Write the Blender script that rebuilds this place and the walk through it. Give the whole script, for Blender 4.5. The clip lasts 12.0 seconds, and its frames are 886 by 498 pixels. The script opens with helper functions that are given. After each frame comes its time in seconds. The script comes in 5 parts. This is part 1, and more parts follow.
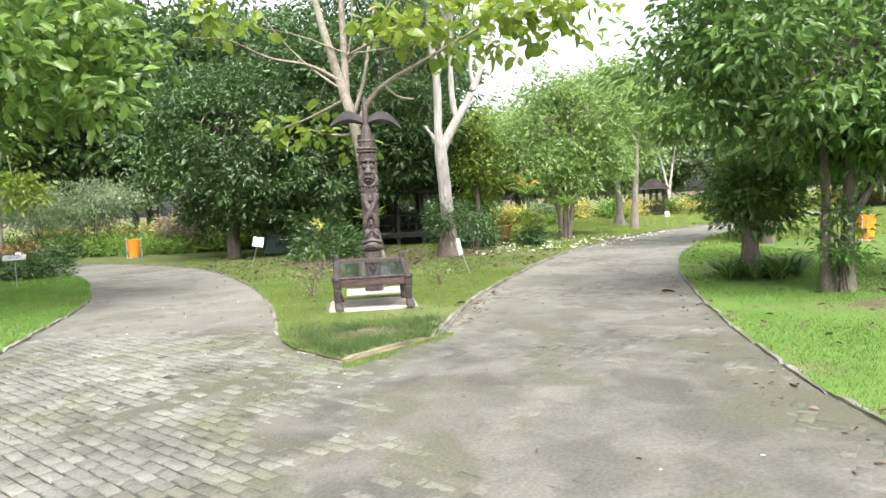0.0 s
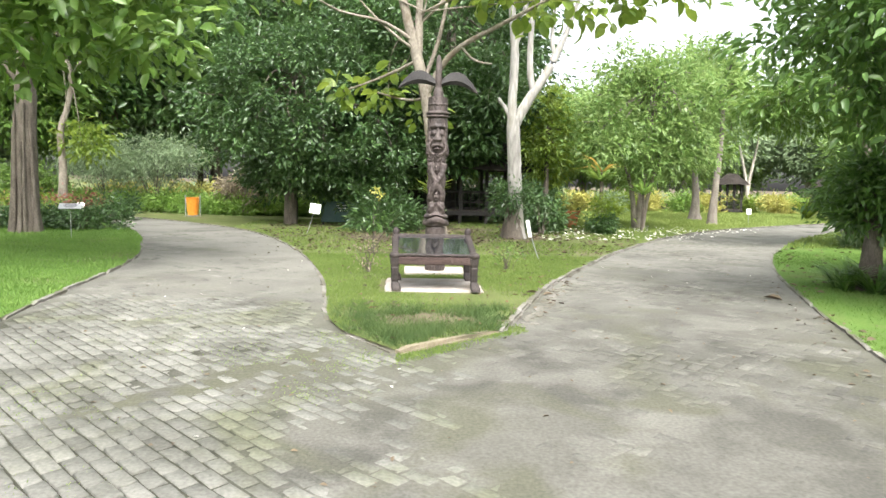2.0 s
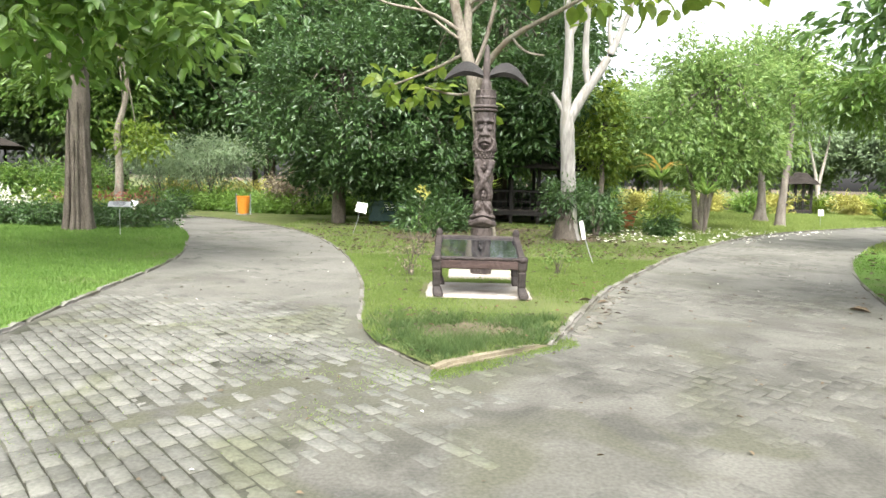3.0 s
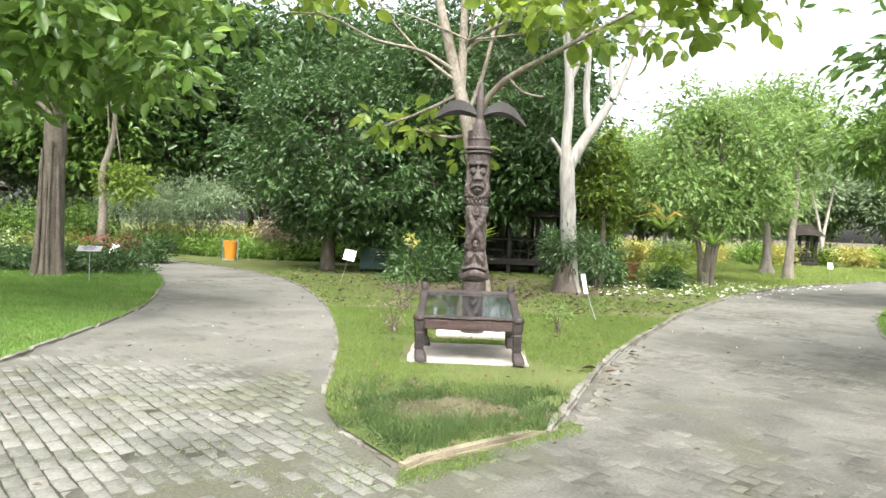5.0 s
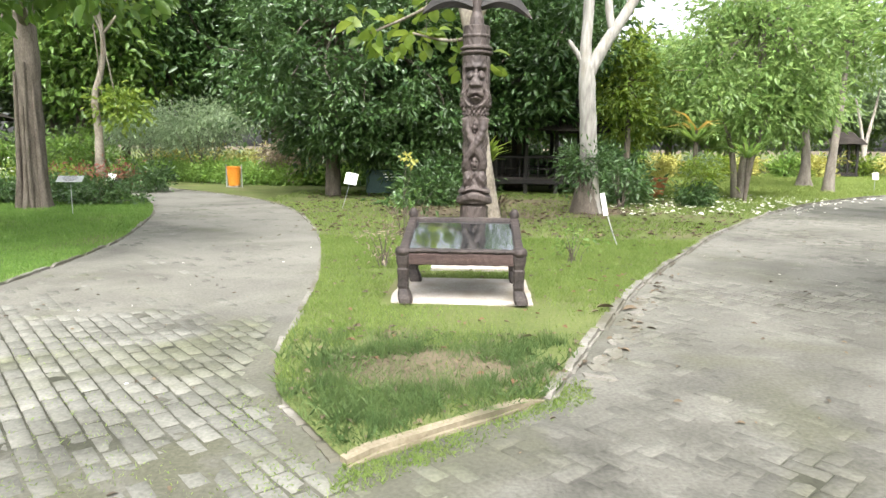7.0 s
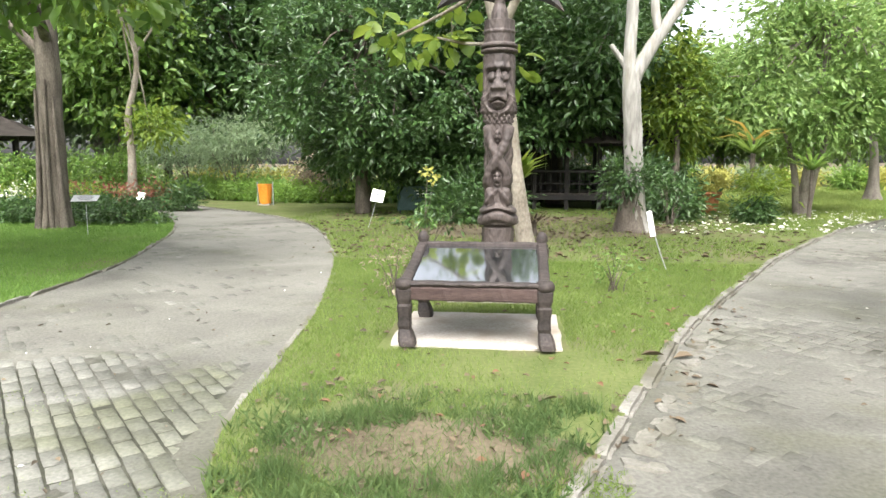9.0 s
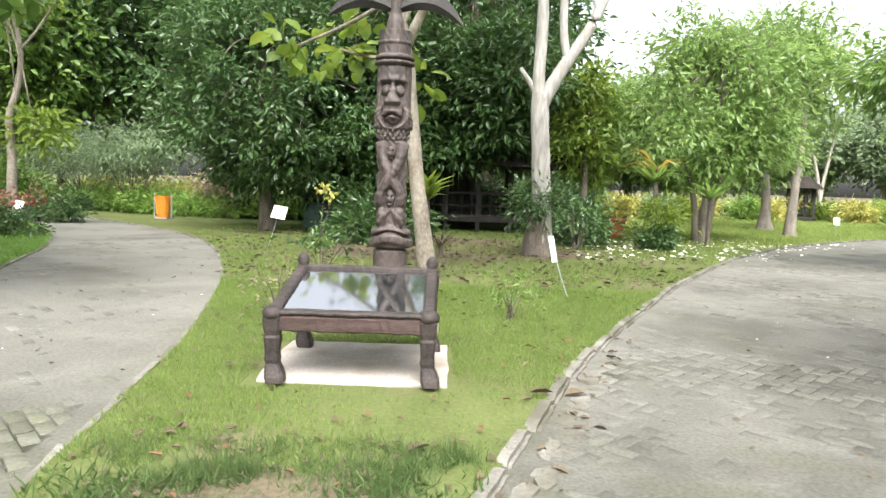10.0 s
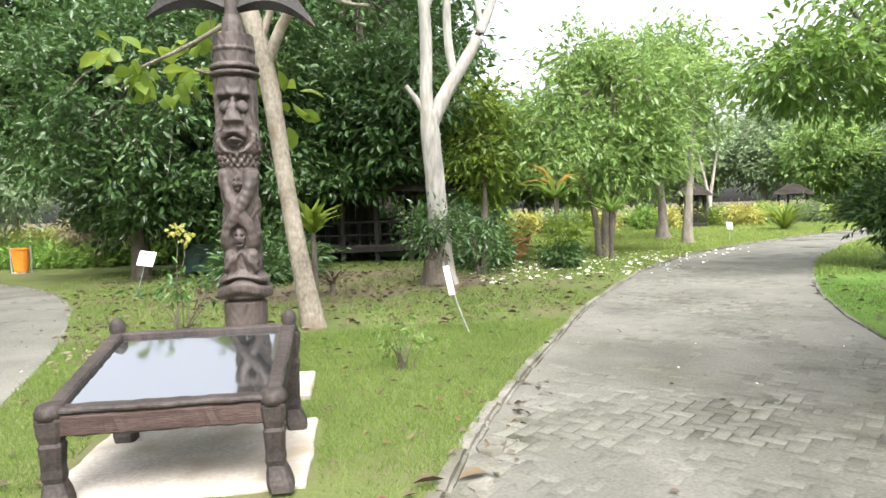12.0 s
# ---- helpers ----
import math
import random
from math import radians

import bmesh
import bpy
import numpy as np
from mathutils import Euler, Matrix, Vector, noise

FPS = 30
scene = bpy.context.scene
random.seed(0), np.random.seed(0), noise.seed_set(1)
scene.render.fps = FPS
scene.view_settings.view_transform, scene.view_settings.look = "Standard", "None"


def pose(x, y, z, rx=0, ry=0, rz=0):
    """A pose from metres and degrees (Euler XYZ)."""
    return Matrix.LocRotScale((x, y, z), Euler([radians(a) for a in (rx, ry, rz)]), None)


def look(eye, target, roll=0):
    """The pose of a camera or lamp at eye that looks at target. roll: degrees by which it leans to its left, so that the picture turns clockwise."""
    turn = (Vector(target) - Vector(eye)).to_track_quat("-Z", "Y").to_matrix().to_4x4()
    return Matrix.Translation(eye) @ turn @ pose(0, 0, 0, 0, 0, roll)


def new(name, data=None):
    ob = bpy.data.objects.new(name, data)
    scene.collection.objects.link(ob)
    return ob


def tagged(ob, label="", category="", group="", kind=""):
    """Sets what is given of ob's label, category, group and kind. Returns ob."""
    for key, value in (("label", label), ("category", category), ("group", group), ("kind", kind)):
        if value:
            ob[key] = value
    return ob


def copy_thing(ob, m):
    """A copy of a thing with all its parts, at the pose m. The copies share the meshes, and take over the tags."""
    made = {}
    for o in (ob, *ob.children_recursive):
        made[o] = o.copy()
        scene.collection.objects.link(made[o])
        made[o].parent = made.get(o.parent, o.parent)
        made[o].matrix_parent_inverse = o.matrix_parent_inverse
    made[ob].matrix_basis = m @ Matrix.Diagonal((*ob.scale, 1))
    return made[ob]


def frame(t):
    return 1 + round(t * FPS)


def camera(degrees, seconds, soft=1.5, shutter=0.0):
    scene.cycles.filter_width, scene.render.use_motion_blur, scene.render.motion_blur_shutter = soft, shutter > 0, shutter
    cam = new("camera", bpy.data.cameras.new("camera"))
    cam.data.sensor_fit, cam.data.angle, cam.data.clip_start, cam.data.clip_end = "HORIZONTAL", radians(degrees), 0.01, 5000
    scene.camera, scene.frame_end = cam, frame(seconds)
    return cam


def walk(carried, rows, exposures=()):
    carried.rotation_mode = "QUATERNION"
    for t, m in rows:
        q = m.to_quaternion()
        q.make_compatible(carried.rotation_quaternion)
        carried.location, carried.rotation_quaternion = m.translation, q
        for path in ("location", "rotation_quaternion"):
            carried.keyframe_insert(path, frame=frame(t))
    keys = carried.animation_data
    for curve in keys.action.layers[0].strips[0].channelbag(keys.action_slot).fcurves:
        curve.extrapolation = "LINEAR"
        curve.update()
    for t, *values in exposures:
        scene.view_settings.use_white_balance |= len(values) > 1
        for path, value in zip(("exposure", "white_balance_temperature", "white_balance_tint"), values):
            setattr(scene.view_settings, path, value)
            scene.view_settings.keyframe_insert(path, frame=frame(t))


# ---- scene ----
cam = camera(68.3, 12.0)
PATH = [
    (0, (-1.484, -0.111, 1.684), (-1.192, 1.862, 1.542), -2.7),
    (0.5, (-1.439, 0.161, 1.653), (-1.305, 2.154, 1.544), -1.9),
    (1, (-1.398, 0.449, 1.616), (-1.195, 2.433, 1.476), 0.8),
    (1.4, (-1.46, 0.699, 1.602), (-1.146, 2.665, 1.414), 4.0),
    (1.5, (-1.523, 0.797, 1.606), (-1.311, 2.78, 1.459), 4.9),
    (2, (-1.562, 1.057, 1.579), (-1.438, 3.043, 1.378), 1.3),
    (2.5, (-1.462, 1.351, 1.575), (-1.455, 3.343, 1.389), 1.8),
    (2.7, (-1.444, 1.493, 1.562), (-1.475, 3.481, 1.348), 1.1),
    (4.3, (-1.376, 2.312, 1.586), (-1.439, 4.306, 1.451), 3.4),
    (4.5, (-1.328, 2.41, 1.594), (-1.423, 4.403, 1.456), 2.5),
    (5, (-1.291, 2.732, 1.594), (-1.328, 4.73, 1.528), 2.1),
    (5.5, (-1.196, 3.019, 1.586), (-1.187, 5.017, 1.489), 2.2),
    (6, (-1.049, 3.29, 1.582), (-1.198, 5.28, 1.439), 3.5),
    (6.5, (-0.968, 3.653, 1.556), (-1.036, 5.645, 1.385), 2.8),
    (7, (-0.948, 3.976, 1.552), (-1.053, 5.949, 1.244), 0.5),
    (7.2, (-0.898, 4.095, 1.55), (-1.061, 6.07, 1.283), 0.7),
    (8.8, (-0.76, 4.958, 1.532), (-0.944, 6.935, 1.291), -0.1),
    (9, (-0.723, 5.092, 1.52), (-0.965, 7.06, 1.259), -0.1),
    (9.5, (-0.575, 5.352, 1.534), (-0.905, 7.317, 1.361), 1.6),
    (10, (-0.468, 5.572, 1.516), (-0.464, 7.562, 1.317), 1.9),
    (10.5, (-0.412, 5.903, 1.521), (-0.107, 7.868, 1.304), 0.8),
    (11, (-0.25, 6.13, 1.507), (-0.127, 8.113, 1.274), 0.2),
    (11.5, (-0.097, 6.325, 1.53), (0.065, 8.302, 1.275), 1.4),
    (12, (-0.086, 6.636, 1.53), (0.186, 8.614, 1.411), -1.8),
]
walk(cam, [(t, look(eye, target, roll)) for t, eye, target, roll in PATH])

# ---- light ----
world = bpy.data.worlds.new("sky")
scene.world = world
world.use_nodes = True
wn, wl = world.node_tree.nodes, world.node_tree.links
sky = wn.new("ShaderNodeTexSky")
sky.sky_type, sky.sun_disc = "NISHITA", False
sky.sun_elevation, sky.sun_rotation = radians(53.7), radians(176)
sky.air_density, sky.dust_density, sky.ozone_density = 1.0, 6.0, 1.0
veil = wn.new("ShaderNodeHueSaturation")   # thin bright overcast
veil.inputs["Saturation"].default_value, veil.inputs["Value"].default_value = 0.3, 1.15
wl.new(sky.outputs[0], veil.inputs["Color"])
wl.new(veil.outputs[0], wn["Background"].inputs[0])
wn["Background"].inputs[1].default_value = 0.15

sun_data = bpy.data.lights.new("sun", "SUN")
sun_data.energy, sun_data.angle, sun_data.color = 0.9, radians(30), (1.0, 0.98, 0.95)
sun = new("sun", sun_data)
sun.matrix_world = look((3, -44, 60), (0, 0, 0))
scene.view_settings.exposure = 1.86

# ---- materials ----
def mat(name, a, b, scale=6.0, rough=0.8, bump=0.3, fine=40.0, spec=0.3, island=0.0, stretch=(1, 1, 1), coords="Object",
        dirt=None, dirt_scale=0.8, dirt_at=(0.5, 0.65), metal=0.0, through_light=0.0, obj_random=0.0):
    """A procedural surface: two colours mixed by noise at two scales, with optional stains, bump, and leaf translucency."""
    m = bpy.data.materials.new(name)
    m.use_nodes = True
    n, l = m.node_tree.nodes, m.node_tree.links
    p = n["Principled BSDF"]
    tc = n.new("ShaderNodeTexCoord")
    mp = n.new("ShaderNodeMapping")
    mp.inputs["Scale"].default_value = stretch
    if coords == "World":
        geo = n.new("ShaderNodeNewGeometry")
        l.new(geo.outputs["Position"], mp.inputs[0])
    else:
        l.new(tc.outputs[coords], mp.inputs[0])
    big, small = n.new("ShaderNodeTexNoise"), n.new("ShaderNodeTexNoise")
    for t, s, d in ((big, scale, 4), (small, fine, 6)):
        t.inputs["Scale"].default_value, t.inputs["Detail"].default_value = s, d
        l.new(mp.outputs[0], t.inputs["Vector"])
    add = n.new("ShaderNodeMath"); add.operation = "ADD"
    half = n.new("ShaderNodeMath"); half.operation = "MULTIPLY"; half.inputs[1].default_value = 0.5
    l.new(big.outputs[0], add.inputs[0]); l.new(small.outputs[0], add.inputs[1]); l.new(add.outputs[0], half.inputs[0])
    fac = half.outputs[0]
    ramp = n.new("ShaderNodeMapRange")
    ramp.inputs[1].default_value, ramp.inputs[2].default_value = 0.36, 0.64
    l.new(fac, ramp.inputs[0])
    fac = ramp.outputs[0]
    for amount, kind in ((island, "geo"), (obj_random, "obj")):
        if amount:
            g = n.new("ShaderNodeNewGeometry" if kind == "geo" else "ShaderNodeObjectInfo")
            out = g.outputs["Random Per Island"] if kind == "geo" else g.outputs["Random"]
            mx = n.new("ShaderNodeMix"); mx.inputs[0].default_value = amount
            l.new(fac, mx.inputs[2]); l.new(out, mx.inputs[3])
            fac = mx.outputs[0]
    mix = n.new("ShaderNodeMix"); mix.data_type = "RGBA"
    mix.inputs[6].default_value, mix.inputs[7].default_value = (*a, 1), (*b, 1)
    l.new(fac, mix.inputs[0])
    col = mix.outputs[2]
    if dirt:
        dn = n.new("ShaderNodeTexNoise"); dn.inputs["Scale"].default_value = dirt_scale; dn.inputs["Detail"].default_value = 8
        l.new(mp.outputs[0], dn.inputs["Vector"])
        dr = n.new("ShaderNodeMapRange"); dr.inputs[1].default_value, dr.inputs[2].default_value = dirt_at
        l.new(dn.outputs[0], dr.inputs[0])
        dm = n.new("ShaderNodeMix"); dm.data_type = "RGBA"
        dm.inputs[7].default_value = (*dirt, 1)
        l.new(dr.outputs[0], dm.inputs[0]); l.new(col, dm.inputs[6])
        col = dm.outputs[2]
    l.new(col, p.inputs["Base Color"])
    p.inputs["Roughness"].default_value, p.inputs["Metallic"].default_value = rough, metal
    p.inputs["Specular IOR Level"].default_value = spec
    if bump:
        bp = n.new("ShaderNodeBump"); bp.inputs["Strength"].default_value, bp.inputs["Distance"].default_value = bump, 0.02
        l.new(half.outputs[0], bp.inputs["Height"]); l.new(bp.outputs[0], p.inputs["Normal"])
    if through_light:
        tr = n.new("ShaderNodeBsdfTranslucent")
        hs = n.new("ShaderNodeHueSaturation"); hs.inputs["Value"].default_value = 1.5; hs.inputs["Hue"].default_value = 0.48
        l.new(col, hs.inputs["Color"]); l.new(hs.outputs[0], tr.inputs[0])
        ms = n.new("ShaderNodeMixShader"); ms.inputs[0].default_value = through_light
        l.new(p.outputs[0], ms.inputs[1]); l.new(tr.outputs[0], ms.inputs[2])
        l.new(ms.outputs[0], n["Material Output"].inputs[0])
    return m

def leaf_mat(name, a, b, rough=0.45, tl=0.35):
    return mat(name, a, b, scale=1.2, fine=9.0, rough=rough, bump=0.0, spec=0.5, island=0.6, through_light=tl)

GRASS = mat("lawn", (0.065, 0.088, 0.026), (0.128, 0.145, 0.055), 1.1, 0.9, 0.6, 30, 0.1, coords="World",
            dirt=(0.13, 0.115, 0.068), dirt_scale=0.9, dirt_at=(0.54, 0.72))
GRASS_SIDE = mat("side_lawn", (0.06, 0.12, 0.022), (0.115, 0.18, 0.045), 1.1, 0.9, 0.6, 30, 0.1, coords="World",
                 dirt=(0.13, 0.12, 0.065), dirt_scale=0.6, dirt_at=(0.56, 0.74))
SOIL = mat("soil", (0.07, 0.057, 0.037), (0.15, 0.125, 0.085), 1.5, 0.95, 0.6, 30, 0.1, coords="World")
# paler blade for the far lawns: sunshine there is put into the colour
BLADE_SUNLIT = mat("sunlit_blade", (0.13, 0.2, 0.045), (0.27, 0.33, 0.1), 1.0, 0.6, 0, 6, 0.2, island=0.5, through_light=0.3)
BLADE_SIDE = mat("side_blade", (0.06, 0.134, 0.022), (0.148, 0.238, 0.058), 1.0, 0.6, 0, 6, 0.2, island=0.5, through_light=0.3)
# side blade darkened: the tree's shade on the east lawn is in this colour
BLADE_SHADED = mat("shaded_blade", (0.05, 0.112, 0.02), (0.12, 0.198, 0.046), 1.0, 0.65, 0, 6, 0.15, island=0.5, through_light=0.25)
BLADE = mat("grass_blade", (0.08, 0.142, 0.025), (0.19, 0.25, 0.073), 1.0, 0.6, 0, 6, 0.2, island=0.5, through_light=0.3)
TUFT = mat("tuft_blade", (0.045, 0.088, 0.028), (0.122, 0.175, 0.06), 1.0, 0.6, 0, 6, 0.2, island=0.5, through_light=0.3)
def ground_mat(name, dark, mid, light, moss, island=False, single=False, bed=False, dusty=False, bump=0.35):
    """Worn paving in three tones by blotches of dust at two sizes, with moss tints, grain, a shade of its own for each piece, and dark soil low in the joints."""
    m = bpy.data.materials.new(name)
    m.use_nodes = True
    n, l = m.node_tree.nodes, m.node_tree.links
    p = n["Principled BSDF"]
    geo = n.new("ShaderNodeNewGeometry")
    def noise_at(scale, detail, distort=0.0):
        t = n.new("ShaderNodeTexNoise")
        t.inputs["Scale"].default_value, t.inputs["Detail"].default_value, t.inputs["Distortion"].default_value = scale, detail, distort
        l.new(geo.outputs["Position"], t.inputs["Vector"])
        return t.outputs[0]
    def ranged(src, a, b, c=0.0, d=1.0):
        r = n.new("ShaderNodeMapRange")
        for k, v in zip((1, 2, 3, 4), (a, b, c, d)):
            r.inputs[k].default_value = v
        l.new(src, r.inputs[0])
        return r.outputs[0]
    def blend(fac, a, b, kind="MIX"):
        x = n.new("ShaderNodeMix"); x.data_type, x.blend_type = "RGBA", kind
        for sock, v in ((x.inputs[0], fac), (x.inputs[6], a), (x.inputs[7], b)):
            if isinstance(v, tuple):
                sock.default_value = (*v, 1)
            elif isinstance(v, float):
                sock.default_value = v
            else:
                l.new(v, sock)
        return x.outputs[2]
    wide, patch, fine = noise_at(0.42, 4, 0.8), noise_at(1.5, 7, 0.5), noise_at(38, 6)
    col = blend(ranged(wide, 0.4, 0.6), dark, mid)
    col = blend(ranged(patch, 0.42, 0.68, 0.0, 0.75), col, light)
    col = blend(ranged(noise_at(0.75, 7, 1.2), 0.5, 0.64, 0.0, 0.85), col, moss)
    xyz = n.new("ShaderNodeSeparateXYZ"); l.new(geo.outputs["Position"], xyz.inputs[0])
    # mixes in a paler tone from Y 7.5 to 13, uneven by noise
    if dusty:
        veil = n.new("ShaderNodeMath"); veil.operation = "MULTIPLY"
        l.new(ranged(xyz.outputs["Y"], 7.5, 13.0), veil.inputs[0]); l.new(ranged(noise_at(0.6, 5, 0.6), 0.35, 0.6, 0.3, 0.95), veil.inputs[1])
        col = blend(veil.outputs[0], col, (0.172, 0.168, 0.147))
    if bed:
        at = n.new("ShaderNodeAttribute"); at.attribute_name = "moss"
        stain = n.new("ShaderNodeMath"); stain.operation = "MULTIPLY"
        l.new(at.outputs["Fac"], stain.inputs[0]); l.new(ranged(noise_at(3.5, 6), 0.3, 0.5), stain.inputs[1])
        col = blend(stain.outputs[0], col, moss)
        col = blend(ranged(xyz.outputs["Z"], -0.0075, -0.002, 1.0, 0.0), col, (0.04, 0.041, 0.029))
    if island or single:
        own = geo.outputs["Random Per Island"]
        if single:
            own = n.new("ShaderNodeObjectInfo").outputs["Random"]
        tone = n.new("ShaderNodeCombineColor")
        shade = ranged(own, 0.0, 1.0, 0.8, 1.18)
        for k in range(3):
            l.new(shade, tone.inputs[k])
        col = blend(1.0, col, tone.outputs[0], "MULTIPLY")
    grain = n.new("ShaderNodeCombineColor")
    g = ranged(fine, 0.3, 0.7, 0.8, 1.2)
    for k in range(3):
        l.new(g, grain.inputs[k])
    col = blend(1.0, col, grain.outputs[0], "MULTIPLY")
    l.new(col, p.inputs["Base Color"])
    p.inputs["Roughness"].default_value, p.inputs["Specular IOR Level"].default_value = 0.92, 0.2
    bp = n.new("ShaderNodeBump"); bp.inputs["Strength"].default_value, bp.inputs["Distance"].default_value = bump, 0.02
    l.new(fine, bp.inputs["Height"]); l.new(bp.outputs[0], p.inputs["Normal"])
    return m

PAVER_TONES = ((0.09, 0.09, 0.076), (0.136, 0.136, 0.117), (0.19, 0.189, 0.168), (0.102, 0.106, 0.07))
PAVER = ground_mat("paver_concrete", *PAVER_TONES, island=True)
PAVER_ONE = ground_mat("paver_single", *PAVER_TONES, single=True)
PAVER_WORN = ground_mat("paver_worn", (0.067, 0.066, 0.056), (0.106, 0.104, 0.089), (0.158, 0.154, 0.135), (0.084, 0.085, 0.06), island=True, dusty=True)
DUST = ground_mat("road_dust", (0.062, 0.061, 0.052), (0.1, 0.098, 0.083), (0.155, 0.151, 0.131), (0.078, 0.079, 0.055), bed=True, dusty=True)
KERB = mat("kerb_concrete", (0.125, 0.119, 0.102), (0.235, 0.225, 0.2), 3, 0.9, 0.5, 40, 0.2, coords="World", dirt=(0.1, 0.095, 0.072), dirt_scale=1.6, dirt_at=(0.42, 0.62))
KERB_TAN = mat("tan_kerb", (0.17, 0.145, 0.098), (0.27, 0.235, 0.17), 3, 0.9, 0.5, 40, 0.2, coords="World", dirt=(0.1, 0.092, 0.06), dirt_scale=1.8, dirt_at=(0.5, 0.68))
PAD = mat("pad_concrete", (0.33, 0.3, 0.265), (0.5, 0.465, 0.425), 2.5, 0.85, 0.25, 35, 0.2, dirt=(0.26, 0.225, 0.18), dirt_scale=2.5, dirt_at=(0.45, 0.7))
DARKWOOD = mat("weathered_wood", (0.015, 0.012, 0.011), (0.055, 0.043, 0.039), 6, 0.68, 0.35, 45, 0.35, stretch=(1, 1, 1))
REDWOOD = mat("rail_wood", (0.028, 0.016, 0.014), (0.08, 0.053, 0.047), 6, 0.6, 0.5, 50, 0.3, stretch=(0.4, 2, 4))
TOTEM = mat("carved_wood", (0.031, 0.024, 0.022), (0.098, 0.078, 0.071), 7, 0.6, 0.25, 40, 0.35, stretch=(1, 1, 0.5), dirt=(0.03, 0.024, 0.023), dirt_scale=4, dirt_at=(0.55, 0.7))
BLACKWOOD = mat("black_wood", (0.009, 0.008, 0.008), (0.028, 0.025, 0.023), 5, 0.6, 0.3, 40, 0.3)
BARK = mat("brown_bark", (0.06, 0.05, 0.041), (0.17, 0.147, 0.123), 4, 0.9, 0.9, 30, 0.15, stretch=(2, 2, 0.6))
PALEBARK = mat("pale_bark", (0.2, 0.18, 0.15), (0.45, 0.42, 0.37), 2.5, 0.85, 0.5, 25, 0.2, stretch=(1, 1, 0.7), dirt=(0.15, 0.12, 0.08), dirt_scale=1.8, dirt_at=(0.55, 0.75))
GREYBARK = mat("grey_bark", (0.11, 0.095, 0.08), (0.28, 0.25, 0.215), 3, 0.9, 0.7, 28, 0.15, stretch=(2, 2, 0.6))
WHITEBARK = mat("white_bark", (0.18, 0.17, 0.158), (0.39, 0.375, 0.35), 1.5, 0.85, 0.3, 9, 0.2, stretch=(2, 2, 0.35), dirt=(0.2, 0.17, 0.13), dirt_scale=1.6, dirt_at=(0.56, 0.75))
WARMBARK = mat("warm_bark", (0.118, 0.101, 0.08), (0.29, 0.26, 0.216), 2.5, 0.85, 0.6, 25, 0.2, stretch=(1, 1, 0.6), dirt=(0.12, 0.09, 0.06), dirt_scale=2, dirt_at=(0.55, 0.7))
LEAF_DARK = leaf_mat("dark_leaves", (0.02, 0.056, 0.016), (0.088, 0.162, 0.048), 0.28, 0.3)
LEAF_MID = leaf_mat("green_leaves", (0.055, 0.125, 0.024), (0.17, 0.275, 0.062), 0.3, 0.45)
LEAF_LIGHT = leaf_mat("light_leaves", (0.085, 0.18, 0.032), (0.24, 0.38, 0.09), 0.38, 0.5)
LEAF_SUN = leaf_mat("sunny_leaves", (0.088, 0.175, 0.045), (0.26, 0.375, 0.125), 0.25, 0.48)
LEAF_DEEP = leaf_mat("deep_leaves", (0.04, 0.1, 0.022), (0.135, 0.24, 0.06), 0.28, 0.4)
LEAF_LIME = leaf_mat("lime_leaves", (0.075, 0.145, 0.018), (0.22, 0.3, 0.05), 0.36, 0.5)
LEAF_GREY = leaf_mat("greygreen_leaves", (0.12, 0.185, 0.095), (0.26, 0.34, 0.19), 0.5, 0.35)
LEAF_PINK = leaf_mat("pink_leaves", (0.16, 0.13, 0.09), (0.29, 0.25, 0.17), 0.5, 0.35)
LEAF_RED = leaf_mat("red_leaves", (0.16, 0.05, 0.035), (0.3, 0.15, 0.09), 0.5, 0.35)
LEAF_YELLOW = leaf_mat("yellow_leaves", (0.26, 0.28, 0.05), (0.5, 0.48, 0.16), 0.5, 0.4)
LEAF_ORANGE = leaf_mat("orange_leaves", (0.3, 0.21, 0.03), (0.42, 0.34, 0.08), 0.5, 0.4)
LEAF_RUST = leaf_mat("rust_leaves", (0.07, 0.038, 0.02), (0.2, 0.1, 0.048), 0.7, 0.1)
LITTER = leaf_mat("fallen_leaves", (0.035, 0.027, 0.018), (0.16, 0.118, 0.068), 0.8, 0.05)
PETAL = leaf_mat("white_petals", (0.6, 0.58, 0.5), (0.85, 0.83, 0.78), 0.7, 0.2)
ORANGE = mat("orange_plastic", (0.62, 0.2, 0.02), (0.74, 0.29, 0.04), 2, 0.45, 0.05, 20, 0.4)
WHITE = mat("white_board", (0.74, 0.74, 0.72), (0.84, 0.84, 0.82), 3, 0.5, 0.05, 20, 0.4)
INK = mat("grey_ink", (0.12, 0.12, 0.13), (0.18, 0.18, 0.19), 5, 0.6, 0, 20, 0.3)
STEEL = mat("grey_steel", (0.3, 0.31, 0.31), (0.45, 0.46, 0.46), 8, 0.5, 0.1, 40, 0.5, metal=0.6)
TEAL = mat("teal_panel", (0.015, 0.045, 0.045), (0.035, 0.08, 0.075), 2, 0.5, 0.1, 20, 0.4)
THATCH = mat("thatch", (0.016, 0.014, 0.012), (0.045, 0.039, 0.034), 3, 0.95, 0.8, 30, 0.1)
TERRA = mat("terracotta", (0.2, 0.075, 0.035), (0.32, 0.14, 0.065), 4, 0.8, 0.2, 30, 0.2)
CEMENT = mat("painted_cement", (0.45, 0.44, 0.41), (0.62, 0.6, 0.57), 1, 0.9, 0.2, 20, 0.2)

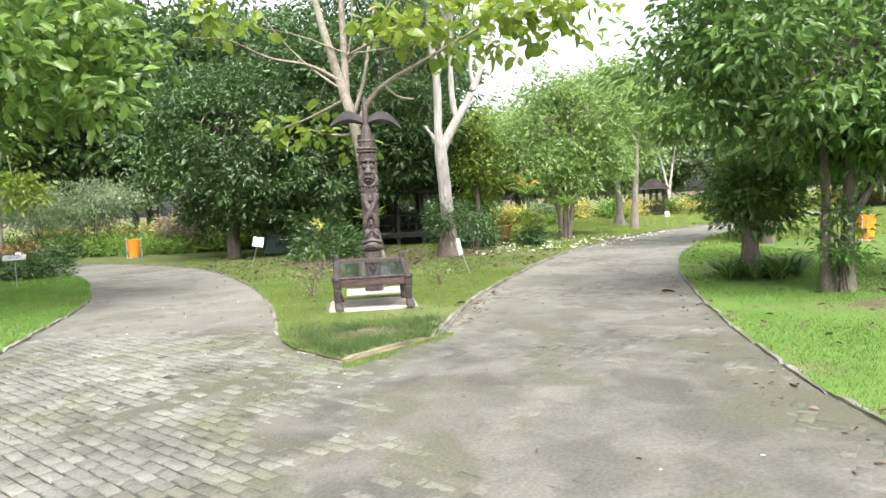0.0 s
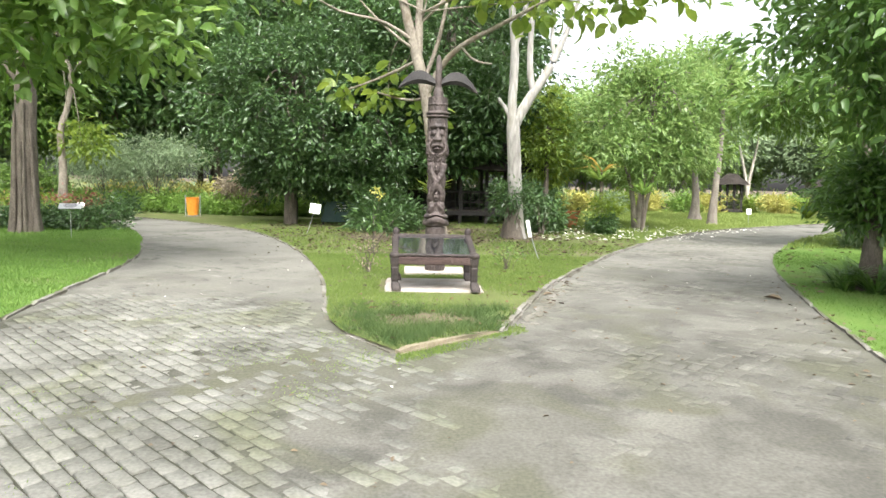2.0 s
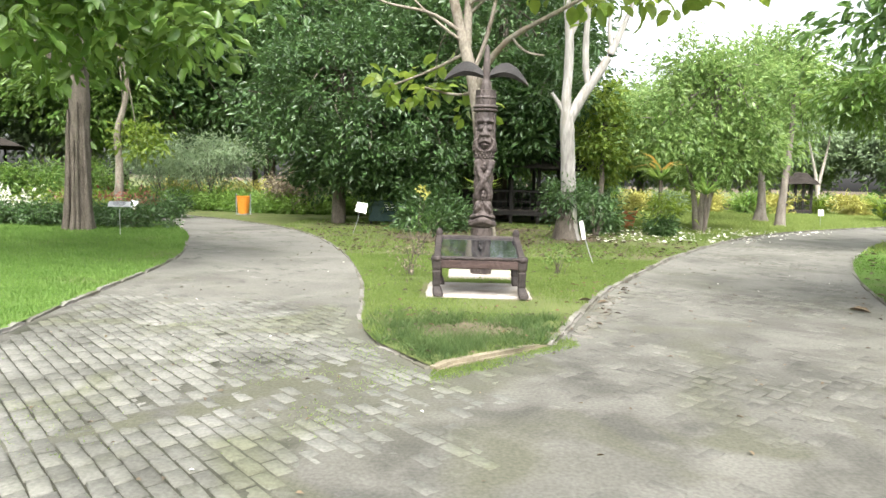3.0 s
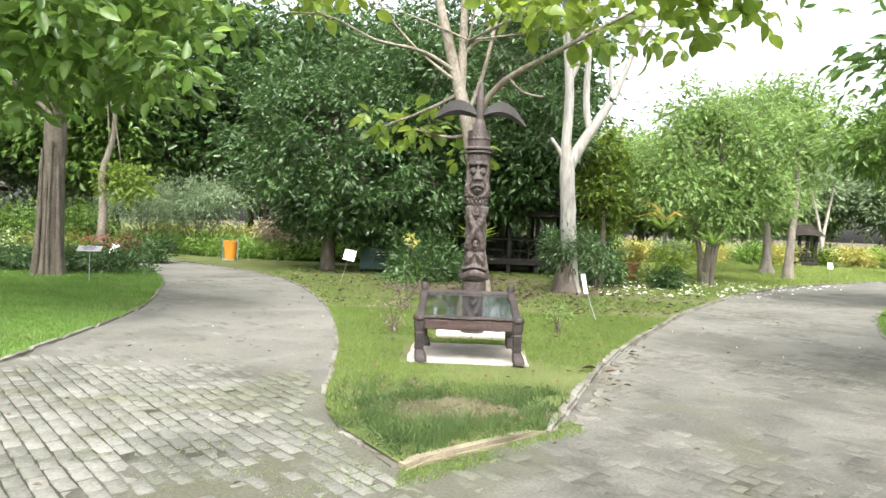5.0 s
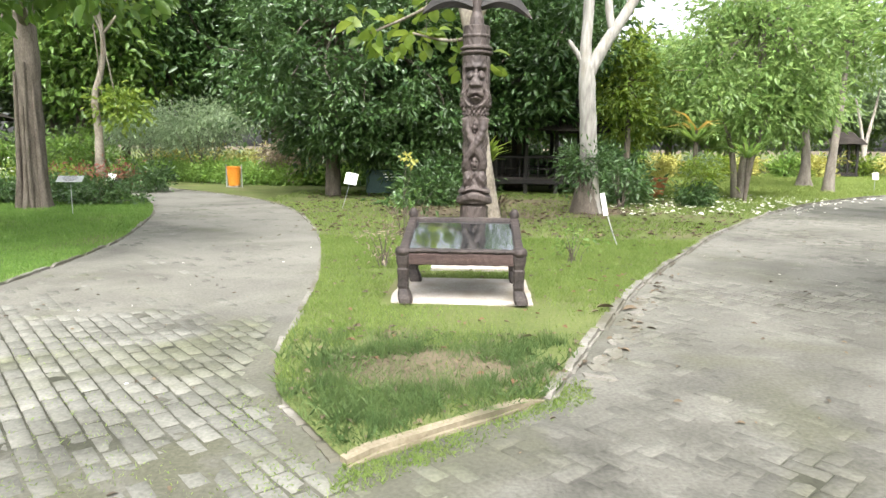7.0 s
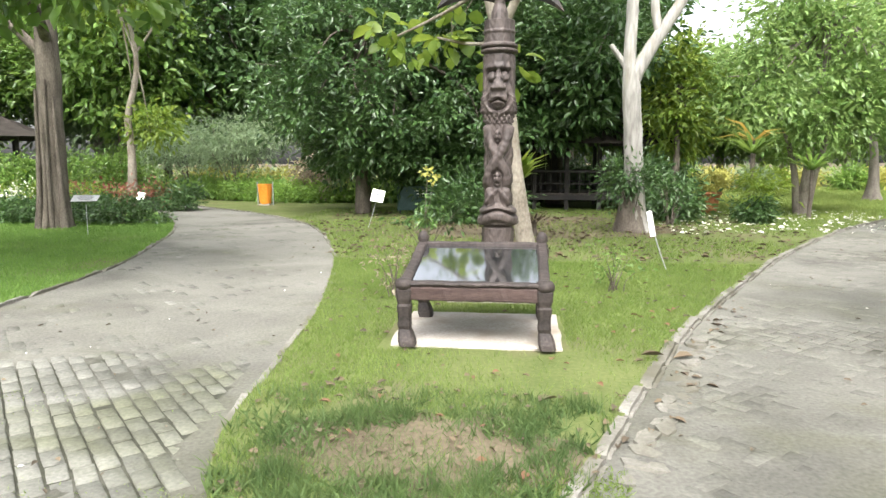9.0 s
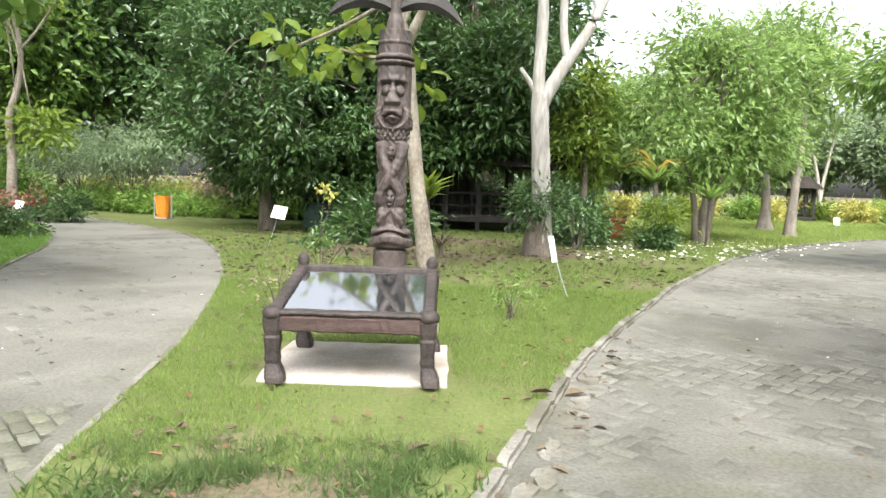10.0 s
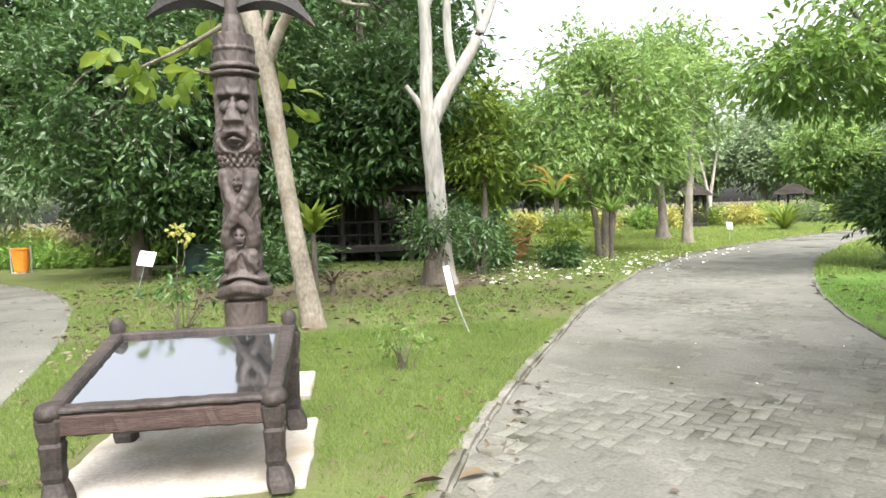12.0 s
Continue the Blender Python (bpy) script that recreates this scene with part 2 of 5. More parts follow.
GLASS = bpy.data.materials.new("black_glass")
GLASS.use_nodes = True
gp = GLASS.node_tree.nodes["Principled BSDF"]
gp.inputs["Base Color"].default_value = (0.02, 0.022, 0.024, 1)
gp.inputs["Roughness"].default_value, gp.inputs["Specular IOR Level"].default_value = 0.06, 1.0
gp.inputs["IOR"].default_value = 3.2

# ---- helpers of this scene ----
def mesh_from(name, verts, faces, material):
    me = bpy.data.meshes.new(name)
    me.from_pydata([tuple(v) for v in verts], [], [tuple(f) for f in faces])
    me.materials.append(material)
    me.update()
    return me

def fast_mesh(name, verts, faces, material, smooth=False):
    """A mesh from arrays of vertices and of faces with one number of corners."""
    verts, faces = np.asarray(verts, np.float32), np.asarray(faces, np.int32)
    me = bpy.data.meshes.new(name)
    k = faces.shape[1]
    me.vertices.add(len(verts)); me.vertices.foreach_set("co", verts.ravel())
    me.loops.add(faces.size); me.loops.foreach_set("vertex_index", faces.ravel())
    me.polygons.add(len(faces)); me.polygons.foreach_set("loop_start", np.arange(0, faces.size, k, dtype=np.int32))
    if smooth:
        me.polygons.foreach_set("use_smooth", np.ones(len(faces), bool))
    me.materials.append(material)
    me.update(calc_edges=True)
    return me

def thing(name, at, label, category, group="", kind="", rz=0.0):
    ob = new(name)
    ob.empty_display_size = 0.1
    ob.matrix_world = pose(*at, 0, 0, rz)
    return tagged(ob, label, category, group, kind)

def under(ob, parent):
    ob.parent = parent
    return ob

def part(name, bm, material, parent, label="", smooth=False):
    me = bpy.data.meshes.new(name)
    bm.to_mesh(me); bm.free()
    me.materials.append(material)
    if smooth:
        for f in me.polygons:
            f.use_smooth = True
    ob = new(name, me)
    ob.parent = parent
    if label:
        ob["label"] = label
    return ob

def data_part(name, me, parent, label=""):
    ob = new(name, me)
    ob.parent = parent
    if label:
        ob["label"] = label
    return ob

def box(sx, sy, sz, at=(0, 0, 0), bevel=0.01, rot=(0, 0, 0), seg=1):
    """A bevelled box whose middle is at a place."""
    bm = bmesh.new()
    bmesh.ops.create_cube(bm, size=1, matrix=Matrix.Diagonal((sx, sy, sz, 1)))
    if bevel:
        bmesh.ops.bevel(bm, geom=bm.edges[:], offset=bevel, segments=seg, affect="EDGES")
    bmesh.ops.transform(bm, matrix=pose(*at, *rot), verts=bm.verts)
    return bm

def lathe(profile, sides=16, at=(0, 0, 0)):
    """A turned shape from (radius, height) pairs."""
    bm = bmesh.new()
    rings = [[bm.verts.new((at[0] + r * math.cos(2 * math.pi * i / sides), at[1] + r * math.sin(2 * math.pi * i / sides), at[2] + z)) for i in range(sides)] for r, z in profile]
    for a, b in zip(rings, rings[1:]):
        for i in range(sides):
            bm.faces.new((a[i], a[(i + 1) % sides], b[(i + 1) % sides], b[i]))
    bm.faces.new(rings[0][::-1]); bm.faces.new(rings[-1])
    return bm

def tubes(paths, sides=8, wobble=0.0, seed=0):
    """Tapered round limbs along lists of (x, y, z, radius), as arrays."""
    rng = np.random.default_rng(seed)
    V, F, base = [], [], 0
    for path in paths:
        p = np.array(path, float)
        # smooth the line
        for _ in range(2):
            q = np.empty((2 * len(p) - 1, 4)); q[::2] = p; q[1::2] = (p[1:] + p[:-1]) / 2
            q[2:-2:2] = (q[1:-3:2] + 2 * q[2:-2:2] + q[3:-1:2]) / 4
            p = q
        t = np.gradient(p[:, :3], axis=0)
        t /= np.linalg.norm(t, axis=1)[:, None] + 1e-9
        ref = np.where(np.abs(t[:, 2:3]) > 0.9, np.array([[1.0, 0, 0]]), np.array([[0, 0, 1.0]]))
        u = np.cross(t, ref); u /= np.linalg.norm(u, axis=1)[:, None] + 1e-9
        v = np.cross(t, u)
        a = np.arange(sides) * 2 * np.pi / sides
        r = p[:, 3][:, None] * (1 + wobble * rng.normal(size=(len(p), sides)))
        ring = p[:, None, :3] + r[..., None] * (np.cos(a)[None, :, None] * u[:, None] + np.sin(a)[None, :, None] * v[:, None])
        V.append(ring.reshape(-1, 3))
        for i in range(len(p) - 1):
            for j in range(sides):
                F.append((base + i * sides + j, base + i * sides + (j + 1) % sides, base + (i + 1) * sides + (j + 1) % sides, base + (i + 1) * sides + j))
        base += ring.shape[0] * sides
    return np.concatenate(V), np.array(F)

SHAPES = {
    "broad": ([(0, 0, 0), (0.5, 0, 0.02), (1, 0, -0.16), (0.2, -0.34, 0.06), (0.48, -0.5, 0.08), (0.78, -0.36, 0.0), (0.2, 0.34, 0.06), (0.48, 0.5, 0.08), (0.78, 0.36, 0.0)],
              [(0, 3, 1), (3, 4, 1), (1, 4, 5), (1, 5, 2), (0, 1, 6), (6, 1, 7), (1, 8, 7), (1, 2, 8)]),
    "oval": ([(0, 0, 0), (0.28, -0.42, 0.12), (0.62, -0.45, 0.1), (1, 0, -0.12), (0.62, 0.45, 0.1), (0.28, 0.42, 0.12)], [(0, 1, 2), (0, 2, 3), (0, 3, 4), (0, 4, 5)]),
    "lance": ([(0, 0, 0), (0.4, -0.5, 0.1), (1, 0, -0.15), (0.4, 0.5, 0.1)], [(0, 1, 2), (0, 2, 3)]),
    "blade": ([(0, -0.5, 0), (0, 0.5, 0), (1, 0, 0.0)], [(0, 1, 2)]),
    "strap": ([(0, -0.35, 0), (0, 0.35, 0), (0.5, 0.5, 0.05), (0.5, -0.5, 0.05), (1, 0, -0.18)], [(0, 1, 2), (0, 2, 3), (3, 2, 4)]),
}

def leaves(name, P, D, N, L, W, shape, material):
    """One mesh of many leaves: roots P, ways D, upper sides N, lengths L and widths W."""
    D = D / (np.linalg.norm(D, axis=1)[:, None] + 1e-9)
    S = np.cross(D, N); S /= np.linalg.norm(S, axis=1)[:, None] + 1e-9
    U = np.cross(S, D)
    pts, tris = SHAPES[shape]
    pts, tris = np.array(pts, float), np.array(tris)
    V = P[:, None] + L[:, None, None] * (pts[None, :, 0:1] * D[:, None] + pts[None, :, 2:3] * U[:, None]) + W[:, None, None] * pts[None, :, 1:2] * S[:, None]
    F = tris[None] + (np.arange(len(P)) * len(pts))[:, None, None]
    return fast_mesh(name, V.reshape(-1, 3), F.reshape(-1, 3), material)

def crown_points(rng, c, r, clumps, per, clump_r, inner=0.45, flat=0.7):
    """Roots, ways and clump middles of leaves in ragged clumps through a rounded crown."""
    d = rng.normal(size=(clumps, 3)); d /= np.linalg.norm(d, axis=1)[:, None]
    rad = inner + (1 - inner) * rng.random(clumps) ** 0.6
    lump = 1 + 0.3 * np.sin(3.1 * d[:, 0] + 5 * rng.random()) * np.cos(2.7 * d[:, 1] + 5 * rng.random()) + 0.16 * rng.normal(size=clumps)
    mid = np.array(c) + d * (rad * lump)[:, None] * np.array(r)
    off = rng.normal(size=(clumps, per, 3)) * clump_r * np.array([1, 1, flat]) * (0.6 + 0.8 * rng.random((clumps, 1, 1)))
    P = (mid[:, None] + off).reshape(-1, 3)
    out = (off / clump_r + 0.5 * d[:, None] + rng.normal(size=off.shape) * 0.9).reshape(-1, 3)
    return P, out, mid

def foliage(name, parent, crowns, shape, L, W, material, seed, droop=0.5, label="", origin=(0, 0, 0)):
    """One crown mesh; each entry of crowns is (middle, radii, clumps, leaves a clump, clump radius)."""
    rng = np.random.default_rng(seed)
    Ps, Ds, mids = [], [], []
    for c, r, k, per, cr in crowns:
        P, D, mid = crown_points(rng, c, r, k, per, cr)
        Ps.append(P); Ds.append(D); mids.append(mid)
    P, D = np.concatenate(Ps), np.concatenate(Ds)
    low = P[:, 2] > 0.06 - origin[2]
    P, D = P[low], D[low]
    D = D + np.array([0, 0, -droop])
    N = rng.normal(size=P.shape) * 0.7 + np.array([0, 0, 1.0])
    k = len(P)
    s = 0.65 + 0.7 * rng.random(k)
    me = leaves(name, P, D, N, L * s, W * s * (0.8 + 0.4 * rng.random(k)), shape, material)
    return data_part(name, me, parent, label), np.concatenate(mids)

def tree(name, base, label, trunks, crowns, shape, L, W, leaf, bark, seed, limbs=10, limb_r=0.05, droop=0.5, category="tree", sides=10, fork=None, group=""):
    """A tree at a base; trunks and crowns are given relative to it."""
    ob = thing(name, base, label, category, group)
    _, mids = foliage("crown", ob, crowns, shape, L, W, leaf, seed, droop)
    rng = np.random.default_rng(seed + 1)
    paths = [list(t) for t in trunks]
    top = np.array(fork if fork else trunks[0][-1][:3])
    for m in mids[rng.permutation(len(mids))[:limbs]]:
        bend = top * 0.45 + m * 0.55 + rng.normal(size=3) * 0.12 * np.linalg.norm(m - top) + np.array([0, 0, 0.06 * np.linalg.norm(m - top)])
        paths.append([(*top, limb_r), (*bend, limb_r * 0.6), (*m, limb_r * 0.2)])
    v, f = tubes(paths, sides, 0.03, seed)
    data_part("trunk", fast_mesh("trunk", v, f, bark, True), ob)
    return ob

def shrub(name, at, r, label, leaf, seed, n=40, per=70, L=0.13, W=0.05, shape="lance", clump=0.22, category="shrub", bark=None, lift=None, group="", droop=0.2, thin=1.0):
    """A bush with thin stems; r: its radii."""
    ob = thing(name, at, label, category, group)
    h = r[2] * 0.95 if lift is None else lift
    _, mids = foliage("foliage", ob, [((0, 0, h), r, n, per, clump)], shape, L, W, leaf, seed, droop)
    rng = np.random.default_rng(seed)
    paths = []
    for m in mids[rng.permutation(len(mids))[:12]]:
        a = rng.normal(size=2) * 0.06
        paths.append([(a[0], a[1], -0.02, 0.022 * thin), (m[0] * 0.4, m[1] * 0.4, m[2] * 0.55, 0.014 * thin), (*m, 0.005 * thin)])
    v, f = tubes(paths, 6)
    data_part("stem", fast_mesh("stem", v, f, bark or BARK, True), ob)
    return ob

def rosette(name, at, label, leaf, seed, n=40, L=0.7, W=0.06, rise=0.8, category="plant", group="", stem=0.0, shape="strap"):
    """A tuft of strap leaves that arch out of one root, on a stem where it has one."""
    rng = np.random.default_rng(seed)
    ob = thing(name, at, label, category, group)
    a = rng.random(n) * 2 * np.pi
    e = rise * (0.3 + 0.9 * rng.random(n))
    D = np.stack([np.cos(a), np.sin(a), e], 1)
    P = np.stack([np.cos(a) * 0.04, np.sin(a) * 0.04, np.full(n, stem) + rng.random(n) * 0.12], 1)
    N = np.tile([0, 0, 1.0], (n, 1)) + rng.normal(size=(n, 3)) * 0.1
    data_part("leaf_tuft", leaves("leaf_tuft", P, D, N, L * (0.6 + 0.5 * rng.random(n)), np.full(n, W) * (0.8 + 0.4 * rng.random(n)), shape, leaf), ob)
    if stem:
        v, f = tubes([[(0, 0, -0.02, 0.06), (0.02, 0, stem * 0.5, 0.05), (0, 0, stem + 0.1, 0.04)]], 8, 0.05, seed)
        data_part("stem", fast_mesh("stem", v, f, BARK, True), ob)
    return ob

def inside(poly, x, y):
    """Which of the points lie in a polygon."""
    x, y = np.asarray(x), np.asarray(y)
    hit = np.zeros(x.shape, bool)
    for (x0, y0), (x1, y1) in zip(poly, poly[1:] + poly[:1]):
        if y0 != y1:
            hit ^= ((y0 > y) != (y1 > y)) & (x < (x1 - x0) * (y - y0) / (y1 - y0) + x0)
    return hit

def smooth_line(pts, times=2):
    """Rounds a line of plan points, keeping its ends."""
    for _ in range(times):
        out = [pts[0]]
        for (ax, ay), (bx, by) in zip(pts, pts[1:]):
            out += [(0.75 * ax + 0.25 * bx, 0.75 * ay + 0.25 * by), (0.25 * ax + 0.75 * bx, 0.25 * ay + 0.75 * by)]
        pts = out + [pts[-1]]
    return pts

# ---- plan of the ground ----
TIP = (-1.6, 6.98)
ISLAND_R = [TIP, (-1.1, 7.36), (-0.52, 7.86)] + smooth_line([(-0.42, 7.98), (-0.28, 8.45), (0.12, 9.55), (0.6, 10.8), (1.25, 12.1), (2.35, 14.2), (3.1, 15.6), (4.4, 17.7), (6.6, 21.0), (9.2, 24.1), (13, 27.4), (19, 31.6), (28, 37.5)], 1)
ISLAND_L = [TIP, (-2.1, 7.68)] + smooth_line([(-2.2, 7.85), (-2.42, 8.5), (-2.58, 9.9), (-2.72, 11.05), (-3.05, 12.6), (-3.7, 15.2), (-5.0, 18.8), (-6.5, 21.7), (-9.0, 24.5), (-12, 27.0), (-15, 29.3), (-19, 31.9), (-27, 36.5)], 1)
LAWN_L = smooth_line([(-5.1, -14), (-5.2, 0), (-5.4, 4), (-5.75, 7.5), (-6.0, 9.0), (-6.2, 10.6), (-6.35, 12.1), (-6.75, 14.2), (-7.4, 16), (-8.3, 18.4), (-9.6, 20.9), (-12, 24.2), (-15, 27.3), (-19, 30.0), (-27, 34.6)], 1)
LAWN_R = smooth_line([(1.95, -14), (1.98, 0), (2.1, 3.4), (2.2, 4.3), (2.5, 5.3), (2.85, 6.4), (3.35, 7.8), (4.4, 10.4), (5.9, 13.7), (7.6, 16.6), (9.6, 19.3), (12.2, 22.4), (17.5, 27.4), (23, 31.5), (30, 36)], 1)
ROAD = LAWN_R + ISLAND_R[::-1] + ISLAND_L[1:] + LAWN_L[::-1]
ISLAND = ISLAND_R + [(90, 80), (160, 240), (-160, 240), (-90, 80)] + ISLAND_L[:0:-1]
SIDE_L = LAWN_L + [(-90, 78), (-160, 238), (-200, 0), (-60, -14)]
SIDE_R = LAWN_R + [(90, 76), (160, 236), (200, 0), (60, -14)]

def sheet(name, poly, z, material, label, depth=0.0):
    from mathutils.geometry import tessellate_polygon
    tri = tessellate_polygon([[Vector((x, y, 0)) for x, y in poly]])
    me = mesh_from(name, [(x, y, z) for x, y in poly], tri, material)
    bm = bmesh.new(); bm.from_mesh(me)
    bmesh.ops.recalc_face_normals(bm, faces=bm.faces)
    if sum(f.normal.z for f in bm.faces) < 0:
        bmesh.ops.reverse_faces(bm, faces=bm.faces)
    bm.to_mesh(me); bm.free()
    return tagged(new(name, me), label, "ground", kind="structure")

gm = bmesh.new()
bmesh.ops.create_grid(gm, x_segments=8, y_segments=8, size=1500)
ground = part("ground", gm, SOIL, None)
ground.location.z = -0.09
tagged(ground, "brown bare soil under the park out to the horizon", "ground", kind="structure")
sheet("lawn_island", ISLAND, 0.03, GRASS, "green lawn of the wedge between two park paths")
sheet("lawn_west", SIDE_L, 0.03, GRASS_SIDE, "green mown lawn beside the paved path")
sheet("lawn_east", SIDE_R, 0.03, GRASS_SIDE, "green mown lawn with bare soil patches")

# dusty bed in which the pavers lie: high where dust and moss cover them, low where joints show
BAND = [(-4.09, 5.09), (-3.81, 5.29), (-3.5, 5.61), (-3.12, 5.94), (-2.69, 6.62), (-2.39, 7.09)]
def moss_at(x, y):
    """How much of the mossy band and corner lies at a place."""
    strip = 0.0
    for (ax, ay), (bx_, by_) in zip(BAND, BAND[1:]):
        t = max(0.0, min(1.0, ((x - ax) * (bx_ - ax) + (y - ay) * (by_ - ay)) / ((bx_ - ax) ** 2 + (by_ - ay) ** 2)))
        d = math.hypot(x - ax - t * (bx_ - ax), y - ay - t * (by_ - ay))
        strip = max(strip, math.exp(-(d / 0.16) ** 2))
    east = math.exp(-((x - np.interp(y, [0, 4.3, 6.4, 7.8, 10], [1.7, 1.9, 2.5, 3.0, 3.9])) / 0.55) ** 2) * math.exp(-((y - 5.2) / 2.2) ** 2)
    return strip, math.exp(-(((x + 2.3) / 1.0) ** 2 + ((y - 6.6) / 1.1) ** 2)), east

def dust_cover(x, y):
    n1 = noise.fractal(Vector((x * 0.5, y * 0.5, 3.1)), 1.0, 2.0, 4)
    n2 = noise.noise(Vector((x * 2.3, y * 2.3, 9.0)))
    side = 1 / (1 + math.exp(-3.0 * (x + 2.4 - 0.1 * (y - 5))))   # the wide path is dustier than the other one
    if x > -1.4:
        side *= 1.06
    if y > 8.6 and x > -1:
        side *= 1 - 0.3 * min(1.0, (y - 8.6) / 2)
    if y > 8.5 and x < -1:
        side = max(side, min(1.1, (y - 8.2) / 2.6))
    strip, moss, east = moss_at(x, y)
    side *= 1 - 0.4 * east
    return -0.012 + 0.0148 * max(side, 0.95 * strip, 1.0 * moss) + 0.0085 * n1 + 0.0045 * n2 + 0.0028 * noise.noise(Vector((x * 9, y * 9, 4.0))) + 0.0022 * noise.noise(Vector((x * 23, y * 23, 6.0)))

xs = np.concatenate([np.arange(-29, -5.5, 0.3), np.arange(-5.5, 6, 0.05), np.arange(6, 31, 0.3)])
ys = np.concatenate([np.arange(-13, 2.4, 0.3), np.arange(2.4, 13.5, 0.05), np.arange(13.5, 38, 0.3)])
gx, gy = np.meshgrid(xs, ys, indexing="ij")
keep = inside(ROAD, gx, gy)
for dx, dy in ((0.3, 0), (-0.3, 0), (0, 0.3), (0, -0.3)):
    keep |= inside(ROAD, gx + dx, gy + dy)
cells = keep[:-1, :-1] & keep[1:, 1:] & keep[1:, :-1] & keep[:-1, 1:]
ids = np.arange(gx.size).reshape(gx.shape)
quads = np.stack([ids[:-1, :-1][cells], ids[1:, :-1][cells], ids[1:, 1:][cells], ids[:-1, 1:][cells]], 1)
used, inv = np.unique(quads, return_inverse=True)
bx, by = gx.ravel()[used], gy.ravel()[used]
bz = np.array([min(0.009, dust_cover(a, b)) for a, b in zip(bx, by)])
inner = inside(ROAD, bx, by)
for dx, dy in ((0.2, 0), (-0.2, 0), (0, 0.2), (0, -0.2)):
    inner &= inside(ROAD, bx + dx, by + dy)
bz = np.where(inner, bz, np.maximum(bz, 0.001))      # dust banked against the kerbs
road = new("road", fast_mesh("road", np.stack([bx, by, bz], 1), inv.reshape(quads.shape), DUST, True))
stain = road.data.attributes.new("moss", "FLOAT", "POINT")
stain.data.foreach_set("value", np.array([min(1.0, sum(k * w for k, w in zip(moss_at(x, y), (1.0, 0.8, 0.8)))) for x, y in zip(bx, by)], np.float32))
tagged(road, "grey dusty bed of the forking block-paved park road", "road", kind="structure")

# ---- kerbs ----
def unit_stone(seed, material):
    bm = bmesh.new()
    bmesh.ops.create_cube(bm, size=1)
    bmesh.ops.subdivide_edges(bm, edges=[e for e in bm.edges if abs(e.verts[0].co.x - e.verts[1].co.x) > 0.5], cuts=9, use_grid_fill=True)
    bmesh.ops.bevel(bm, geom=[e for e in bm.edges if e.verts[0].co.z > 0.4 and e.verts[1].co.z > 0.4 and abs(e.verts[0].co.y - e.verts[1].co.y) < 0.01 and abs(e.verts[0].co.x - e.verts[1].co.x) > 0.01], offset=0.2, segments=2, affect="EDGES")
    for v in bm.verts:
        if v.co.z > 0:
            v.co.y += 0.09 * noise.noise(Vector((v.co.x * 7, seed, v.co.z * 2)))
            v.co.z += 0.07 * noise.noise(Vector((v.co.x * 8, v.co.y * 3, seed + 4))) - (0.16 if abs(v.co.x) > 0.49 else 0)
    me = bpy.data.meshes.new("kerb_stone")
    bm.to_mesh(me); bm.free()
    me.materials.append(material)
    return me
STONES = [unit_stone(k * 3.7, KERB) for k in range(5)]
TAN_STONES = [unit_stone(k * 2.9 + 1, KERB_TAN) for k in range(3)]

def kerb(name, line, label, length=0.5, w=0.12, top=0.048, rough=0.03, seed=3, stones=STONES):
    """A row of concrete kerb stones along a plan line."""
    rng = random.Random(seed)
    ob = thing(name, (0, 0, 0), label, "kerb", kind="structure")
    pts = [Vector((x, y, 0)) for x, y in line]
    steps = []
    pos, i = pts[0], 0
    want = length * rng.uniform(0.8, 1.2)
    start = pos
    while i < len(pts) - 1:
        seg = pts[i + 1] - pos
        corner = i + 2 < len(pts) and (pts[i + 1] - pts[i]).angle(pts[i + 2] - pts[i + 1]) > 0.5
        if (pos - start).length + seg.length < want and not corner:
            pos = pts[i + 1]; i += 1
            continue
        if corner and (pos - start).length + seg.length <= want * 1.3:
            end = pts[i + 1]; i += 1
        else:
            end = pos + seg.normalized() * max(0.02, want - (pos - start).length)
        steps.append((start, end))
        start = pos = end
        want = length * rng.uniform(0.8, 1.2)
    if (pts[-1] - start).length > 0.05:
        steps.append((start, pts[-1]))
    for a, b in steps:
        mid = (a + b) / 2
        if mid.y > 40 or mid.y < -8:
            continue
        d = b - a
        s = new("kerb_stone", rng.choice(stones))
        s.parent = ob
        s.matrix_world = Matrix.LocRotScale((mid.x + rng.uniform(-rough, rough), mid.y, top - 0.08 + rng.uniform(-0.012, 0.008)),
                                            Euler((rng.uniform(-0.05, 0.05), rng.uniform(-0.02, 0.02), math.atan2(d.y, d.x) + rng.uniform(-0.03, 0.03))),
                                            (max(0.05, d.length - rng.uniform(0.006, 0.03)), w * rng.uniform(0.85, 1.15), 0.16))
    return ob

kerb("kerb_island_front", ISLAND_R[:3], "straight tan concrete kerb at the wedge's front", 1.3, 0.125, 0.055, rough=0.006, seed=2, stones=TAN_STONES)
kerb("kerb_island_east", ISLAND_R[2:], "worn pale concrete kerb of the grass wedge", 0.6, 0.12, 0.05, rough=0.01)
kerb("kerb_island_tip", ISLAND_L[:2], "flush concrete edging at the wedge's point", 0.3, 0.13, 0.016, rough=0.01, seed=4)
kerb("kerb_island_west", ISLAND_L[1:], "low worn concrete kerb of the grass wedge", 0.7, 0.095, 0.03, seed=5)
kerb("kerb_west", LAWN_L, "narrow concrete kerb along the lawn", 0.9, 0.1, 0.034, rough=0.012, seed=7)
kerb("kerb_east", LAWN_R, "narrow mossy concrete kerb along the lawn", 0.9, 0.1, 0.032, rough=0.012, seed=9)

